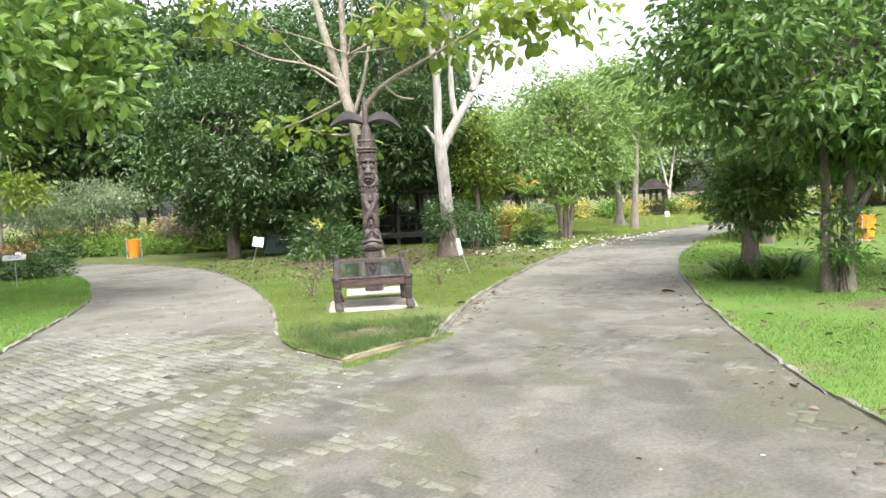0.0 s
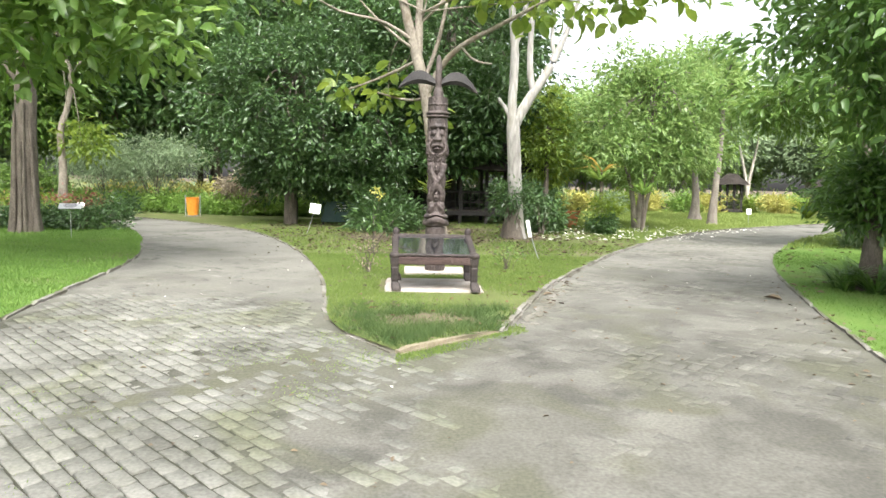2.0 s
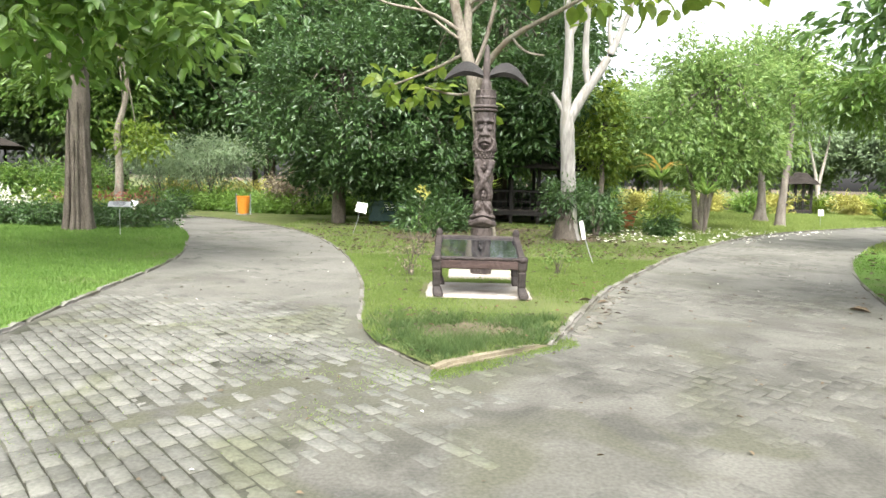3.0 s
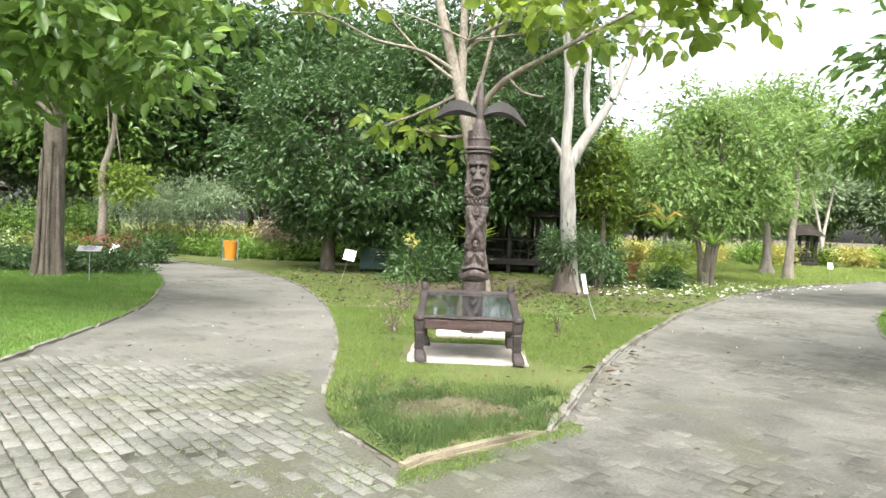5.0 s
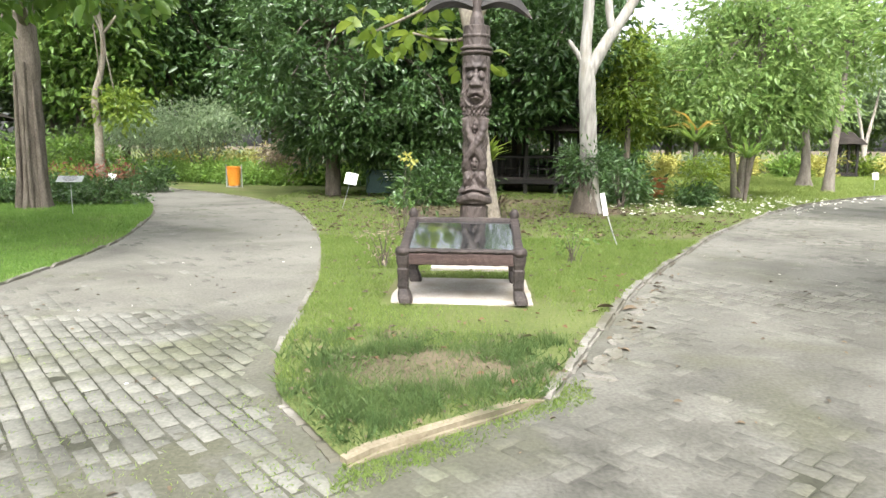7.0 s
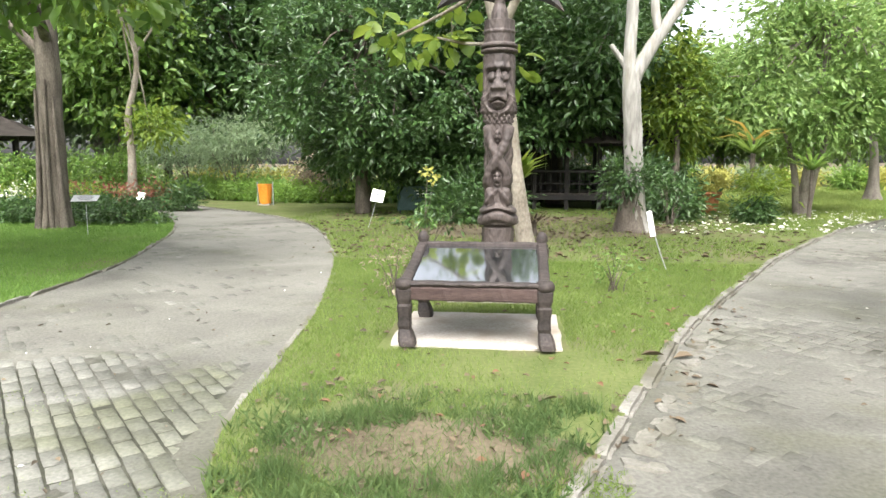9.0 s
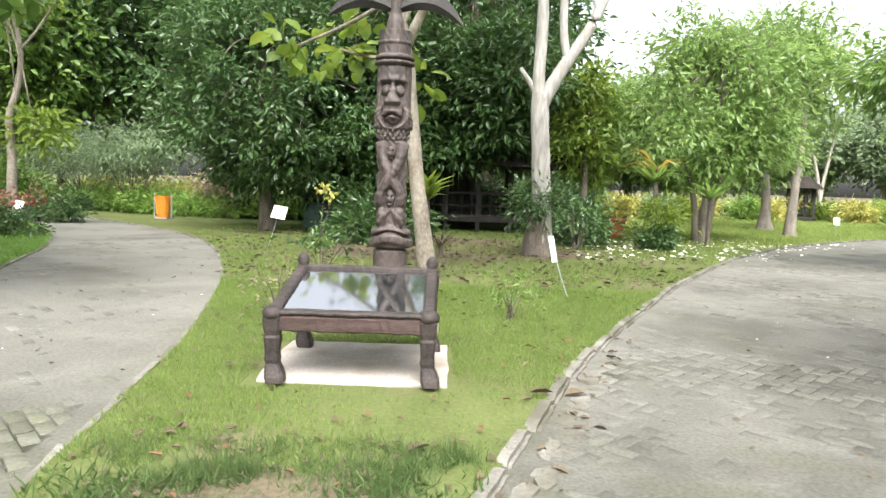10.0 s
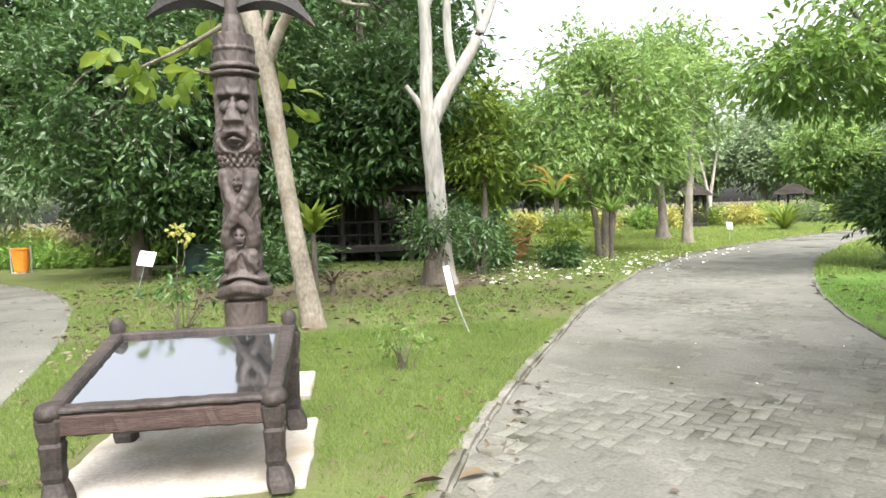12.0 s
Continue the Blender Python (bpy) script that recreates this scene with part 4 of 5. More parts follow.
# ---- trees of the wedge ----
t1 = tree("teak_tree", (-0.68, 15.4, 0.0), "leaning pale tree with forked trunk and large leaves behind the totem",
     [[(0.06, 0, -0.1, 0.2), (-0.0, 0, 0.25, 0.145), (-0.16, 0, 1.3, 0.115), (-0.29, 0, 2.3, 0.11), (-0.4, 0, 3.4, 0.13), (-0.62, 0, 4.2, 0.125), (-0.9, 0.1, 5.2, 0.1), (-1.3, 0.2, 6.8, 0.07), (-1.5, 0.3, 8.6, 0.04)],
      [(-0.62, 0, 4.1, 0.1), (-0.6, 0.1, 4.9, 0.09), (-0.6, 0.2, 5.8, 0.075), (-0.6, 0.3, 7.6, 0.05), (-0.4, 0.3, 9, 0.03)],
      [(-0.42, 0, 3.45, 0.08), (-0.15, -0.2, 4.05, 0.065), (0.25, -0.4, 4.45, 0.055), (0.8, -0.6, 4.7, 0.045), (1.6, -0.9, 5.1, 0.035), (2.6, -1.2, 5.6, 0.02)],
      [(-0.75, 0, 4.6, 0.04), (-1.4, -0.2, 5.0, 0.03), (-2.3, -0.3, 5.0, 0.024), (-3.0, -0.4, 5.5, 0.018), (-3.9, -0.4, 5.5, 0.01)],
      [(-0.7, 0, 4.4, 0.035), (-1.2, -0.2, 4.7, 0.026), (-1.9, 0.1, 5.4, 0.02), (-2.6, 0.2, 6.4, 0.012)],
      [(-0.55, 0.1, 5.0, 0.035), (0.0, 0, 5.5, 0.028), (0.5, -0.2, 6.4, 0.02), (1.2, -0.3, 7.0, 0.012)],
      [(-0.5, 0, 3.7, 0.05), (-0.15, -0.1, 4.6, 0.045), (0.0, 0, 5.6, 0.035), (0.3, 0.1, 7, 0.02)],
      [(-0.6, 0, 4.2, 0.04), (-1.3, 0.5, 3.9, 0.03), (-2.3, 0.9, 3.6, 0.02)],
      [(-0.42, 0, 3.4, 0.035), (-0.8, 0.4, 3.35, 0.03), (-1.5, 0.9, 3.6, 0.02)],
      [(0.25, -0.4, 4.45, 0.03), (0.5, -0.5, 4.1, 0.025), (0.9, -0.6, 4.05, 0.018)]],
     [((-1.7, 0.9, 3.7), (0.85, 0.6, 0.4), 12, 7, 0.16), ((-0.4, 0.5, 3.3), (0.3, 0.4, 0.45), 5, 5, 0.14), ((-3.0, -0.5, 6.0), (1.0, 0.8, 0.5), 10, 8, 0.17), ((2.2, -1.0, 5.5), (2.3, 1.2, 0.55), 50, 9, 0.18),
      ((-0.2, 0, 8.6), (2.2, 1.8, 1.0), 34, 8, 0.25), ((4.2, -1.4, 5.8), (1.0, 1, 0.5), 16, 8, 0.2)],
     "broad", 0.3, 0.19, LEAF_LIME, WARMBARK, 11, limbs=9, limb_r=0.018, droop=0.3, fork=(-0.5, 0.0, 5.2))
t2 = tree("pale_tree", (1.62, 19.7, 0.0), "pale grey tree with a forked trunk and shrubby base",
     [[(0.08, 0, -0.1, 0.36), (0.06, 0, 0.25, 0.26), (0.02, 0, 1.2, 0.21), (-0.03, 0, 2.2, 0.195), (-0.1, 0, 3.1, 0.205), (-0.1, 0, 3.5, 0.17)],
      [(-0.13, 0, 3.3, 0.15), (-0.16, 0, 3.9, 0.13), (-0.12, 0, 4.6, 0.125), (-0.12, 0, 5.6, 0.12), (-0.24, 0.1, 6.4, 0.09), (-0.4, 0.2, 9.2, 0.04)],
      [(-0.12, 0, 5.5, 0.09), (0.1, 0, 6.0, 0.08), (0.2, 0.1, 6.9, 0.06), (0.3, 0.2, 9.0, 0.03)],
      [(-0.08, 0, 3.25, 0.17), (0.12, 0, 3.65, 0.155), (0.45, 0, 4.2, 0.135), (0.78, 0, 4.67, 0.12), (1.04, 0, 5.2, 0.11), (1.3, 0, 5.8, 0.075), (1.5, 0, 6.3, 0.06), (2.0, 0.1, 8.0, 0.03)],
      [(0.45, 0, 4.2, 0.1), (0.33, 0, 4.6, 0.09), (0.3, 0, 5.3, 0.085), (0.34, 0, 6.3, 0.07), (0.5, 0.1, 8.4, 0.03)],
      [(1.04, 0, 5.2, 0.065), (0.9, 0, 5.55, 0.06), (0.93, 0, 6.3, 0.045), (1.1, 0, 7.6, 0.02)],
      [(-0.14, 0, 3.4, 0.09), (-0.32, 0, 3.7, 0.06), (-0.55, 0, 4.0, 0.05)]],
     [((0.4, 0.3, 9.2), (3.0, 2.2, 1.6), 50, 40, 0.35)], "oval", 0.24, 0.12, LEAF_MID, WHITEBARK, 21, limbs=10, limb_r=0.03, fork=(0.3, 0.1, 7.0))
flare = lathe([(0.46, -0.05), (0.36, 0.1), (0.29, 0.4), (0.245, 0.75), (0.2, 1.1), (0.17, 1.15)], 18)
for v in flare.verts:
    k = 1 + 0.22 * noise.noise(Vector((v.co.x * 5, v.co.y * 5, v.co.z * 1.2)))
    v.co.x *= k
    v.co.y *= k
part("root_flare", flare, BARK, t2, "brown rough root flare", smooth=True)
shrub("climber_shrub", (1.6, 19.6, 0.03), (0.5, 0.42, 0.36), "leafy climbers and ferns at the foot of a pale tree", LEAF_DARK, 31, 26, 40, 0.14, 0.05, lift=1.2)
shrub("climber_shrub", (2.75, 21.3, 0.03), (0.55, 0.45, 0.6), "loose broad-leaved shrub beside a pale tree", LEAF_DARK, 32, 10, 28, 0.17, 0.07, lift=0.9)

tree("broadleaf_tree", (-5.5, 24.3, 0.0), "dense dark glossy broadleaf tree with a low crown",
     [[(0, 0, -0.1, 0.26), (0, 0, 1.4, 0.2), (0.2, 0, 3.2, 0.15), (0.2, 0, 5.2, 0.08)]],
     [((0.2, 0, 4.25), (3.5, 2.8, 3.0), 240, 78, 0.27), ((0.9, 0.2, 1.75), (2.6, 1.7, 0.75), 90, 66, 0.27)], "oval", 0.19, 0.085, LEAF_DARK, BARK, 41, limbs=30)
tree("broadleaf_tree", (-1.9, 25.2, 0.0), "dense dark broadleaf tree shading the hut",
     [[(0, 0, -0.1, 0.24), (0, 0, 1.6, 0.19), (-0.1, 0, 3.6, 0.15), (0, 0, 6.2, 0.08)]],
     [((-0.5, 0, 5.0), (2.3, 2.2, 3.0), 180, 74, 0.28), ((-0.6, 0.3, 2.0), (1.5, 1.2, 0.7), 50, 60, 0.26)], "oval", 0.2, 0.09, LEAF_DARK, BARK, 43, limbs=24)
tree("broadleaf_tree", (0.4, 29.5, 0.0), "tall dark tree rising behind the hut",
     [[(0, 0, -0.1, 0.34), (0, 0, 3, 0.26), (0.1, 0, 6, 0.18), (0, 0, 9, 0.08)]],
     [((-0.4, 0, 7.6), (4.4, 3.2, 4.6), 240, 70, 0.4)], "oval", 0.24, 0.11, LEAF_DARK, BARK, 45, limbs=24)
tree("broadleaf_tree", (2.6, 25.2, 0.0), "dark broadleaf tree overhanging the hut's roof",
     [[(0, 0, -0.1, 0.16), (0, 0, 1.6, 0.12), (-0.4, 0, 3.6, 0.08), (-0.8, 0, 5.2, 0.05)]],
     [((-1.5, -0.4, 4.5), (2.1, 1.3, 1.7), 120, 60, 0.27), ((-2.4, 0.1, 2.75), (2.0, 0.7, 0.5), 60, 50, 0.25)], "oval", 0.24, 0.1, LEAF_DARK, BARK, 46, limbs=14)
tree("broadleaf_tree", (3.6, 24.6, 0.0), "slim yellow-green tree beside the hut",
     [[(0, 0, -0.1, 0.12), (0, 0, 1.6, 0.09), (0, 0, 3.6, 0.05)]],
     [((0, 0, 3.3), (0.75, 0.7, 1.6), 46, 60, 0.26)], "oval", 0.2, 0.085, LEAF_LIME, BARK, 47, limbs=10)
tree("narrowleaf_tree", (7.1, 24.7, 0.0), "bushy light green tree with drooping narrow leaves and several stems",
     [[(0, 0, -0.1, 0.17), (0.03, 0, 0.6, 0.12), (0.08, 0, 1.5, 0.1), (0.3, 0, 3, 0.07), (0.4, 0, 5.5, 0.04)],
      [(-0.1, 0, -0.05, 0.13), (-0.16, 0.1, 1.1, 0.09), (-0.42, 0.2, 2.3, 0.06), (-1.3, 0.2, 4.4, 0.03)],
      [(0.16, 0, -0.05, 0.11), (0.26, 0, 1.2, 0.08), (0.7, 0, 2.6, 0.05)]],
     [((-1.5, 0.2, 3.7), (1.6, 1.5, 1.5), 50, 76, 0.36), ((0.7, 0.2, 4.6), (1.9, 1.6, 1.7), 62, 76, 0.36), ((2.0, 0.3, 3.5), (1.2, 1.2, 1.1), 27, 76, 0.34), ((-0.4, 0.4, 5.9), (0.9, 0.9, 0.7), 18, 80, 0.32), ((0.4, 0.2, 2.6), (1.9, 1.3, 0.5), 30, 66, 0.32)], "lance", 0.22, 0.08, LEAF_SUN, GREYBARK, 51, limbs=26, droop=0.6)
tree("narrowleaf_tree", (12.0, 29.0, 0.0), "light green tree with a bare grey trunk",
     [[(0, 0, -0.1, 0.28), (0, 0, 0.3, 0.19), (0.05, 0, 1.6, 0.14), (0.2, 0, 3.2, 0.11), (0.2, 0, 6, 0.06)]],
     [((0.2, 0.4, 5.6), (2.1, 2.0, 1.6), 56, 64, 0.4), ((-0.8, 0.4, 7.0), (1.3, 1.3, 0.9), 26, 50, 0.36)], "lance", 0.26, 0.1, LEAF_SUN, GREYBARK, 53, limbs=24, droop=0.6)
tree("narrowleaf_tree", (12.9, 32.7, 0.0), "light green tree with a flared brown foot",
     [[(0, 0, -0.1, 0.5), (0, 0, 0.2, 0.24), (0.0, 0, 1.6, 0.15), (-0.3, 0, 3.4, 0.11), (-0.4, 0, 6, 0.06)]],
     [((-0.6, 0.4, 6.0), (2.4, 2.2, 1.8), 62, 64, 0.42), ((0.9, 0.4, 7.6), (1.4, 1.3, 0.9), 26, 50, 0.36)], "lance", 0.26, 0.1, LEAF_SUN, GREYBARK, 55, limbs=24, droop=0.6)

# ---- trees beside the paths ----
tree("broadleaf_tree", (6.05, 8.9, 0.0), "leafy tree with twin grey trunks on the lawn",
     [[(0.1, 0, -0.1, 0.17), (0.08, 0, 0.3, 0.1), (0.15, 0, 1.2, 0.085), (0.12, 0, 2.1, 0.08), (0.3, 0.2, 3.6, 0.05)],
      [(-0.14, 0.1, -0.1, 0.11), (-0.22, 0.1, 0.8, 0.07), (-0.15, 0.1, 2.0, 0.06), (-0.5, 0, 3.4, 0.05)],
      [(0.15, 0, 1.1, 0.07), (0.55, 0.1, 1.55, 0.055), (1.1, 0.2, 2.3, 0.04)]],
     [((0.9, 0.3, 3.6), (2.9, 2.5, 1.55), 150, 62, 0.28), ((-1.8, 0.2, 4.0), (1.1, 1.2, 0.9), 44, 60, 0.26), ((0.9, 0.1, 2.45), (1.5, 1.0, 0.45), 46, 50, 0.24), ((0.2, -0.3, 2.75), (1.7, 1.0, 0.5), 50, 48, 0.24), ((2.2, 0.6, 4.9), (2.6, 2.4, 1.2), 70, 50, 0.32)],
     "oval", 0.165, 0.068, LEAF_DEEP, BARK, 61, limbs=30, droop=0.7)
tree("round_shrub_tree", (5.85, 10.9, 0.0), "dark round shrub tree with a stout stem",
     [[(0, 0, -0.1, 0.2), (0, 0, 0.4, 0.17), (0, 0, 1.1, 0.1)]],
     [((0, 0, 1.6), (0.72, 0.7, 0.55), 64, 64, 0.18)], "lance", 0.15, 0.055, LEAF_DEEP, BARK, 63, limbs=14, limb_r=0.03, category="tree")
shrub("climber_shrub", (6.0, 8.85, 0.03), (0.3, 0.26, 0.7), "leafy climber wrapped round twin grey trunks", LEAF_DEEP, 62, 22, 26, 0.12, 0.05, lift=0.8, clump=0.13)
for i in range(14):
    a = i * 2.4
    rosette("strap_plant", (5.9 + 0.55 * math.cos(a) * (0.5 + 0.5 * (i % 3)), 10.85 + 0.45 * math.sin(a), 0.03), "dark green strap-leaved tuft at a shrub's foot", LEAF_DEEP, 700 + i, 30, 0.62, 0.04, 1.1, group="tufts round the shrub tree")
tree("broadleaf_tree", (10.9, 17.6, 0.0), "spreading tree with a slim forked grey trunk by the road bend",
     [[(0, 0, -0.1, 0.22), (0, 0, 0.5, 0.15), (-0.05, 0, 1.8, 0.12), (-0.5, 0, 3.0, 0.08), (-1.0, 0, 4.2, 0.05)],
      [(-0.05, 0, 1.7, 0.09), (0.2, 0, 2.8, 0.07), (0.1, 0, 4.4, 0.04)]],
     [((-2.3, 0.3, 3.9), (1.4, 1.4, 0.6), 40, 60, 0.27), ((1.3, 0.4, 4.7), (2.8, 2.5, 1.5), 140, 62, 0.32)], "oval", 0.19, 0.08, LEAF_MID, BARK, 65, limbs=24, droop=0.7)
shrub("round_shrub", (11.1, 18.9, 0.03), (0.78, 0.75, 0.55), "dark rounded shrub beside the road bend", LEAF_DARK, 67, 64, 64, 0.17, 0.065, lift=1.2)
rosette("strap_plant", (10.7, 18.4, 0.03), "grey strap-leaved tuft below a round shrub", LEAF_GREY, 68, 50, 0.7, 0.05, 1.0)
rosette("strap_plant", (10.9, 18.2, 0.03), "grey strap-leaved tuft below a round shrub", LEAF_GREY, 69, 50, 0.7, 0.05, 1.0)

tree("spreading_tree", (-11.6, 19.2, 0.0), "large grey-trunked tree with low hanging light green leaves",
     [[(0, 0, -0.1, 0.4), (0, 0, 0.4, 0.3), (0.0, 0, 2.0, 0.27), (0.1, 0, 4.0, 0.25), (0.2, -0.2, 6.0, 0.18)],
      [(0.12, 0, 4.2, 0.13), (0.7, -1.2, 5.0, 0.1), (1.8, -3.4, 5.4, 0.07), (3.2, -6.4, 5.2, 0.04)],
      [(0.14, 0, 3.8, 0.12), (-0.5, -0.3, 4.6, 0.1), (-1.4, -0.8, 5.6, 0.07)],
      [(0.12, -0.33, 0.0, 0.06), (0.1, -0.31, 1.6, 0.035), (0.16, -0.28, 3.4, 0.025)],
      [(-0.2, -0.38, -0.05, 0.09), (-0.16, -0.27, 0.9, 0.06), (-0.1, -0.26, 3.2, 0.03)],
      [(0.34, -0.2, -0.05, 0.1), (0.28, -0.16, 0.8, 0.06), (0.24, -0.16, 3.0, 0.03)],
      [(-0.02, -0.4, -0.05, 0.08), (0.0, -0.3, 0.7, 0.05), (0.04, -0.28, 2.4, 0.025)],
      [(-0.4, -0.1, -0.05, 0.09), (-0.29, -0.1, 0.9, 0.06), (-0.24, -0.1, 2.8, 0.03)]],
     [((3.4, -7.2, 5.0), (3.4, 2.3, 1.35), 120, 44, 0.32), ((5.6, -6.8, 3.9), (1.4, 1.4, 0.55), 20, 34, 0.26), ((0.5, -3.5, 6.6), (4.0, 3.6, 1.3), 24, 42, 0.36), ((-0.6, 1.0, 7.8), (3.2, 3.0, 1.4), 22, 42, 0.4)],
     "oval", 0.25, 0.13, LEAF_MID, BARK, 71, limbs=34, limb_r=0.035, droop=0.3, fork=(1.6, -3.0, 5.4), sides=14)
tree("slim_tree", (-14.6, 27.0, 0.0), "slender pale crooked tree behind the path",
     [[(0, 0, -0.1, 0.24), (0, 0, 0.6, 0.17), (0.1, 0, 2.2, 0.13), (-0.1, 0, 3.2, 0.12), (0.4, 0, 4.2, 0.1), (0.5, 0, 5.6, 0.08), (0.0, 0, 7.2, 0.06), (-0.9, 0, 8.8, 0.03)],
      [(0.5, 0, 5.4, 0.05), (1.2, 0, 6.2, 0.04), (1.9, 0, 7.4, 0.02)]],
     [((-0.3, 0.3, 8.2), (2.8, 2.4, 1.8), 70, 50, 0.4), ((1.0, 0.2, 2.9), (0.9, 0.8, 0.6), 18, 34, 0.3)], "oval", 0.22, 0.11, LEAF_LIME, WARMBARK, 73, limbs=14)

# ---- low plants ----
shrub("weeping_shrub", (-12.6, 31.0, 0.03), (2.2, 1.5, 0.85), "grey-green weeping shrub behind the path", LEAF_GREY, 81, 70, 60, 0.2, 0.05, lift=2.35, clump=0.35, droop=0.9)
shrub("weeping_shrub", (-15.6, 33.0, 0.03), (2.1, 1.5, 0.9), "grey-green weeping shrub behind the path", LEAF_GREY, 82, 64, 60, 0.2, 0.05, lift=2.2, clump=0.35, droop=0.9)
shrub("pink_shrub", (-8.3, 29.8, 0.03), (1.3, 1.0, 0.8), "pinkish-leaved shrub behind an orange bin", LEAF_PINK, 83, 60, 60, 0.16, 0.06, lift=1.0)
for i, x in enumerate((-17, -15.2, -13.4, -11.6, -9.8, -8.0, -6.2, -4.6)):
    shrub("hedge_bush", (x, 29.6 + 0.3 * math.sin(i * 2) + max(0, -x - 10) * 0.62, 0.03), (1.2, 0.6, 0.34), "low bright green hedge bush along the path", LEAF_LIGHT, 90 + i, 50, 60, 0.2, 0.07, group="hedge along the path", category="hedge")
    if i < 5:
        shrub("flower_bush", (x + 0.6, 31.2 + max(0, -x - 10) * 0.62, 0.03), (0.85, 0.5, 0.3), "bush with pale yellow leaves behind the hedge", LEAF_YELLOW, 110 + i, 20, 26, 0.17, 0.08, group="yellow bushes", lift=0.95)
for i, (x, y) in enumerate(((-13.4, 20.4), (-12.2, 20.9), (-14.9, 20.6), (-10.7, 20.3), (-16.2, 21.4))):
    shrub("clipped_hedge", (x, y, 0.03), (0.85, 0.5, 0.3), "low clipped dark green hedge at a tree foot", LEAF_DARK, 130 + i, 40, 70, 0.1, 0.05, group="clipped hedge", category="hedge", clump=0.16)
for i, (x, y) in enumerate(((-13.9, 21.4), (-15.2, 21.9), (-16.6, 22.6), (-12.6, 21.6))):
    shrub("white_flower_bush", (x, y, 0.03), (0.7, 0.45, 0.25), "low bush of pale cream flowers behind the clipped hedge", PETAL if i == 1 else LEAF_LIME, 460 + i, 22, 30, 0.1, 0.06, group="pale flower bushes", lift=0.6)
for i, (x, y) in enumerate(((-13.6, 24.6), (-12.9, 25.6), (-15.0, 24.4))):
    shrub("red_shrub", (x, y, 0.03), (0.4, 0.35, 0.35), "red-leaved shrub behind a large trunk", LEAF_RED, 140 + i, 22, 36, 0.16, 0.06, group="red shrubs")
shrub("dark_shrub", (-11.8, 25.0, 0.03), (0.5, 0.45, 0.45), "small dark shrub beside the path bend", LEAF_DARK, 149, 24, 50, 0.16, 0.06)

for i, (x, y) in enumerate(((-20.5, 29), (-23, 24), (-27, 28), (-21, 35.5), (-25, 38), (-31, 35))):
    shrub("garden_shrub", (x, y, 0.03), (1.8, 1.4, 1.0), "loose green garden shrub under the far trees", (LEAF_MID, LEAF_GREY, LEAF_LIGHT)[i % 3], 400 + i, 60, 60, 0.24, 0.09, group="garden shrubs", clump=0.35)
rosette("nest_plant", (-0.78, 18.3, 0.03), "yellow-green strap-leaved plant on a brown stalk", LEAF_LIME, 150, 34, 0.75, 0.11, 1.1, stem=1.15)
rosette("dracaena", (-0.5, 18.6, 0.03), "brown withered strap-leaved plant", LITTER, 151, 44, 0.75, 0.03, 0.6, stem=0.2)
yf = thing("yellow_flowers", (-2.15, 14.7, 0.03), "thin twig carrying a few round yellow blooms", "flower")
v, f = tubes([[(0, 0, -0.03, 0.009), (-0.04, 0, 0.6, 0.007), (0.02, 0, 1.34, 0.004)], [(-0.03, 0, 0.7, 0.006), (0.08, 0.02, 1.0, 0.004), (0.1, 0, 1.24, 0.003)]], 6)
data_part("stem", fast_mesh("stem", v, f, BARK, True), yf)
foliage("blooms", yf, [((0.02, 0, 1.36), (0.06, 0.06, 0.06), 3, 9, 0.03), ((0.1, 0, 1.27), (0.04, 0.04, 0.04), 2, 8, 0.025)], "oval", 0.06, 0.05, LEAF_YELLOW, 152)
foliage("foliage", yf, [((0, 0, 0.8), (0.16, 0.14, 0.35), 9, 6, 0.06)], "lance", 0.11, 0.035, LEAF_DEEP, 154)
shrub("bare_shrub", (-2.2, 15.1, 0.03), (0.75, 0.5, 0.35), "low straggling twiggy shrub in the shade", LEAF_DARK, 153, 10, 8, 0.12, 0.05, group="twiggy shrubs", lift=0.75, clump=0.12, thin=0.4)
for i, (x, y, rx_, rz_) in enumerate(((-2.3, 23.0, 0.6, 0.5), (-1.8, 22.6, 0.7, 0.4), (-2.2, 21.6, 0.6, 0.3), (3.1, 23.0, 0.5, 0.4))):
    shrub("understory_shrub", (x, y, 0.03), (rx_, 0.7, rz_), "dark understory shrub in the shade", LEAF_DARK, 160 + i, 40, 55, 0.2, 0.07, group="understory", clump=0.28)
for i, x in enumerate((-4.2, -2.4, -0.6, 1.2, 3.0, 4.4)):
    shrub("understory_shrub", (x, 31.2 + 0.4 * math.sin(i * 2.3), 0.03), (1.1, 0.7, 0.75), "dark understory shrub behind the stilt hut", LEAF_DARK, 480 + i, 46, 55, 0.22, 0.09, group="understory", clump=0.28)
pot = thing("potted_bush", (4.9, 21.9, 0.03), "round dark pot plant with grassy yellow-green stems", "plant")
foliage("base_foliage", pot, [((0, 0, 0.32), (0.34, 0.33, 0.27), 34, 60, 0.12)], "lance", 0.12, 0.05, LEAF_DARK, 170)
foliage("upper_foliage", pot, [((0.05, 0, 0.9), (0.34, 0.33, 0.34), 16, 20, 0.14)], "lance", 0.2, 0.04, LEAF_LIME, 171)
tp = thing("terracotta_pot", (4.65, 25.0, 0.03), "large terracotta pot under trees", "pot")
part("pot", lathe([(0.28, 0), (0.36, 0.3), (0.45, 0.75), (0.5, 0.8), (0.5, 0.9), (0.42, 0.9), (0.36, 0.6)], 16), TERRA, tp, smooth=True)
tp.scale = (0.72, 0.72, 0.72)
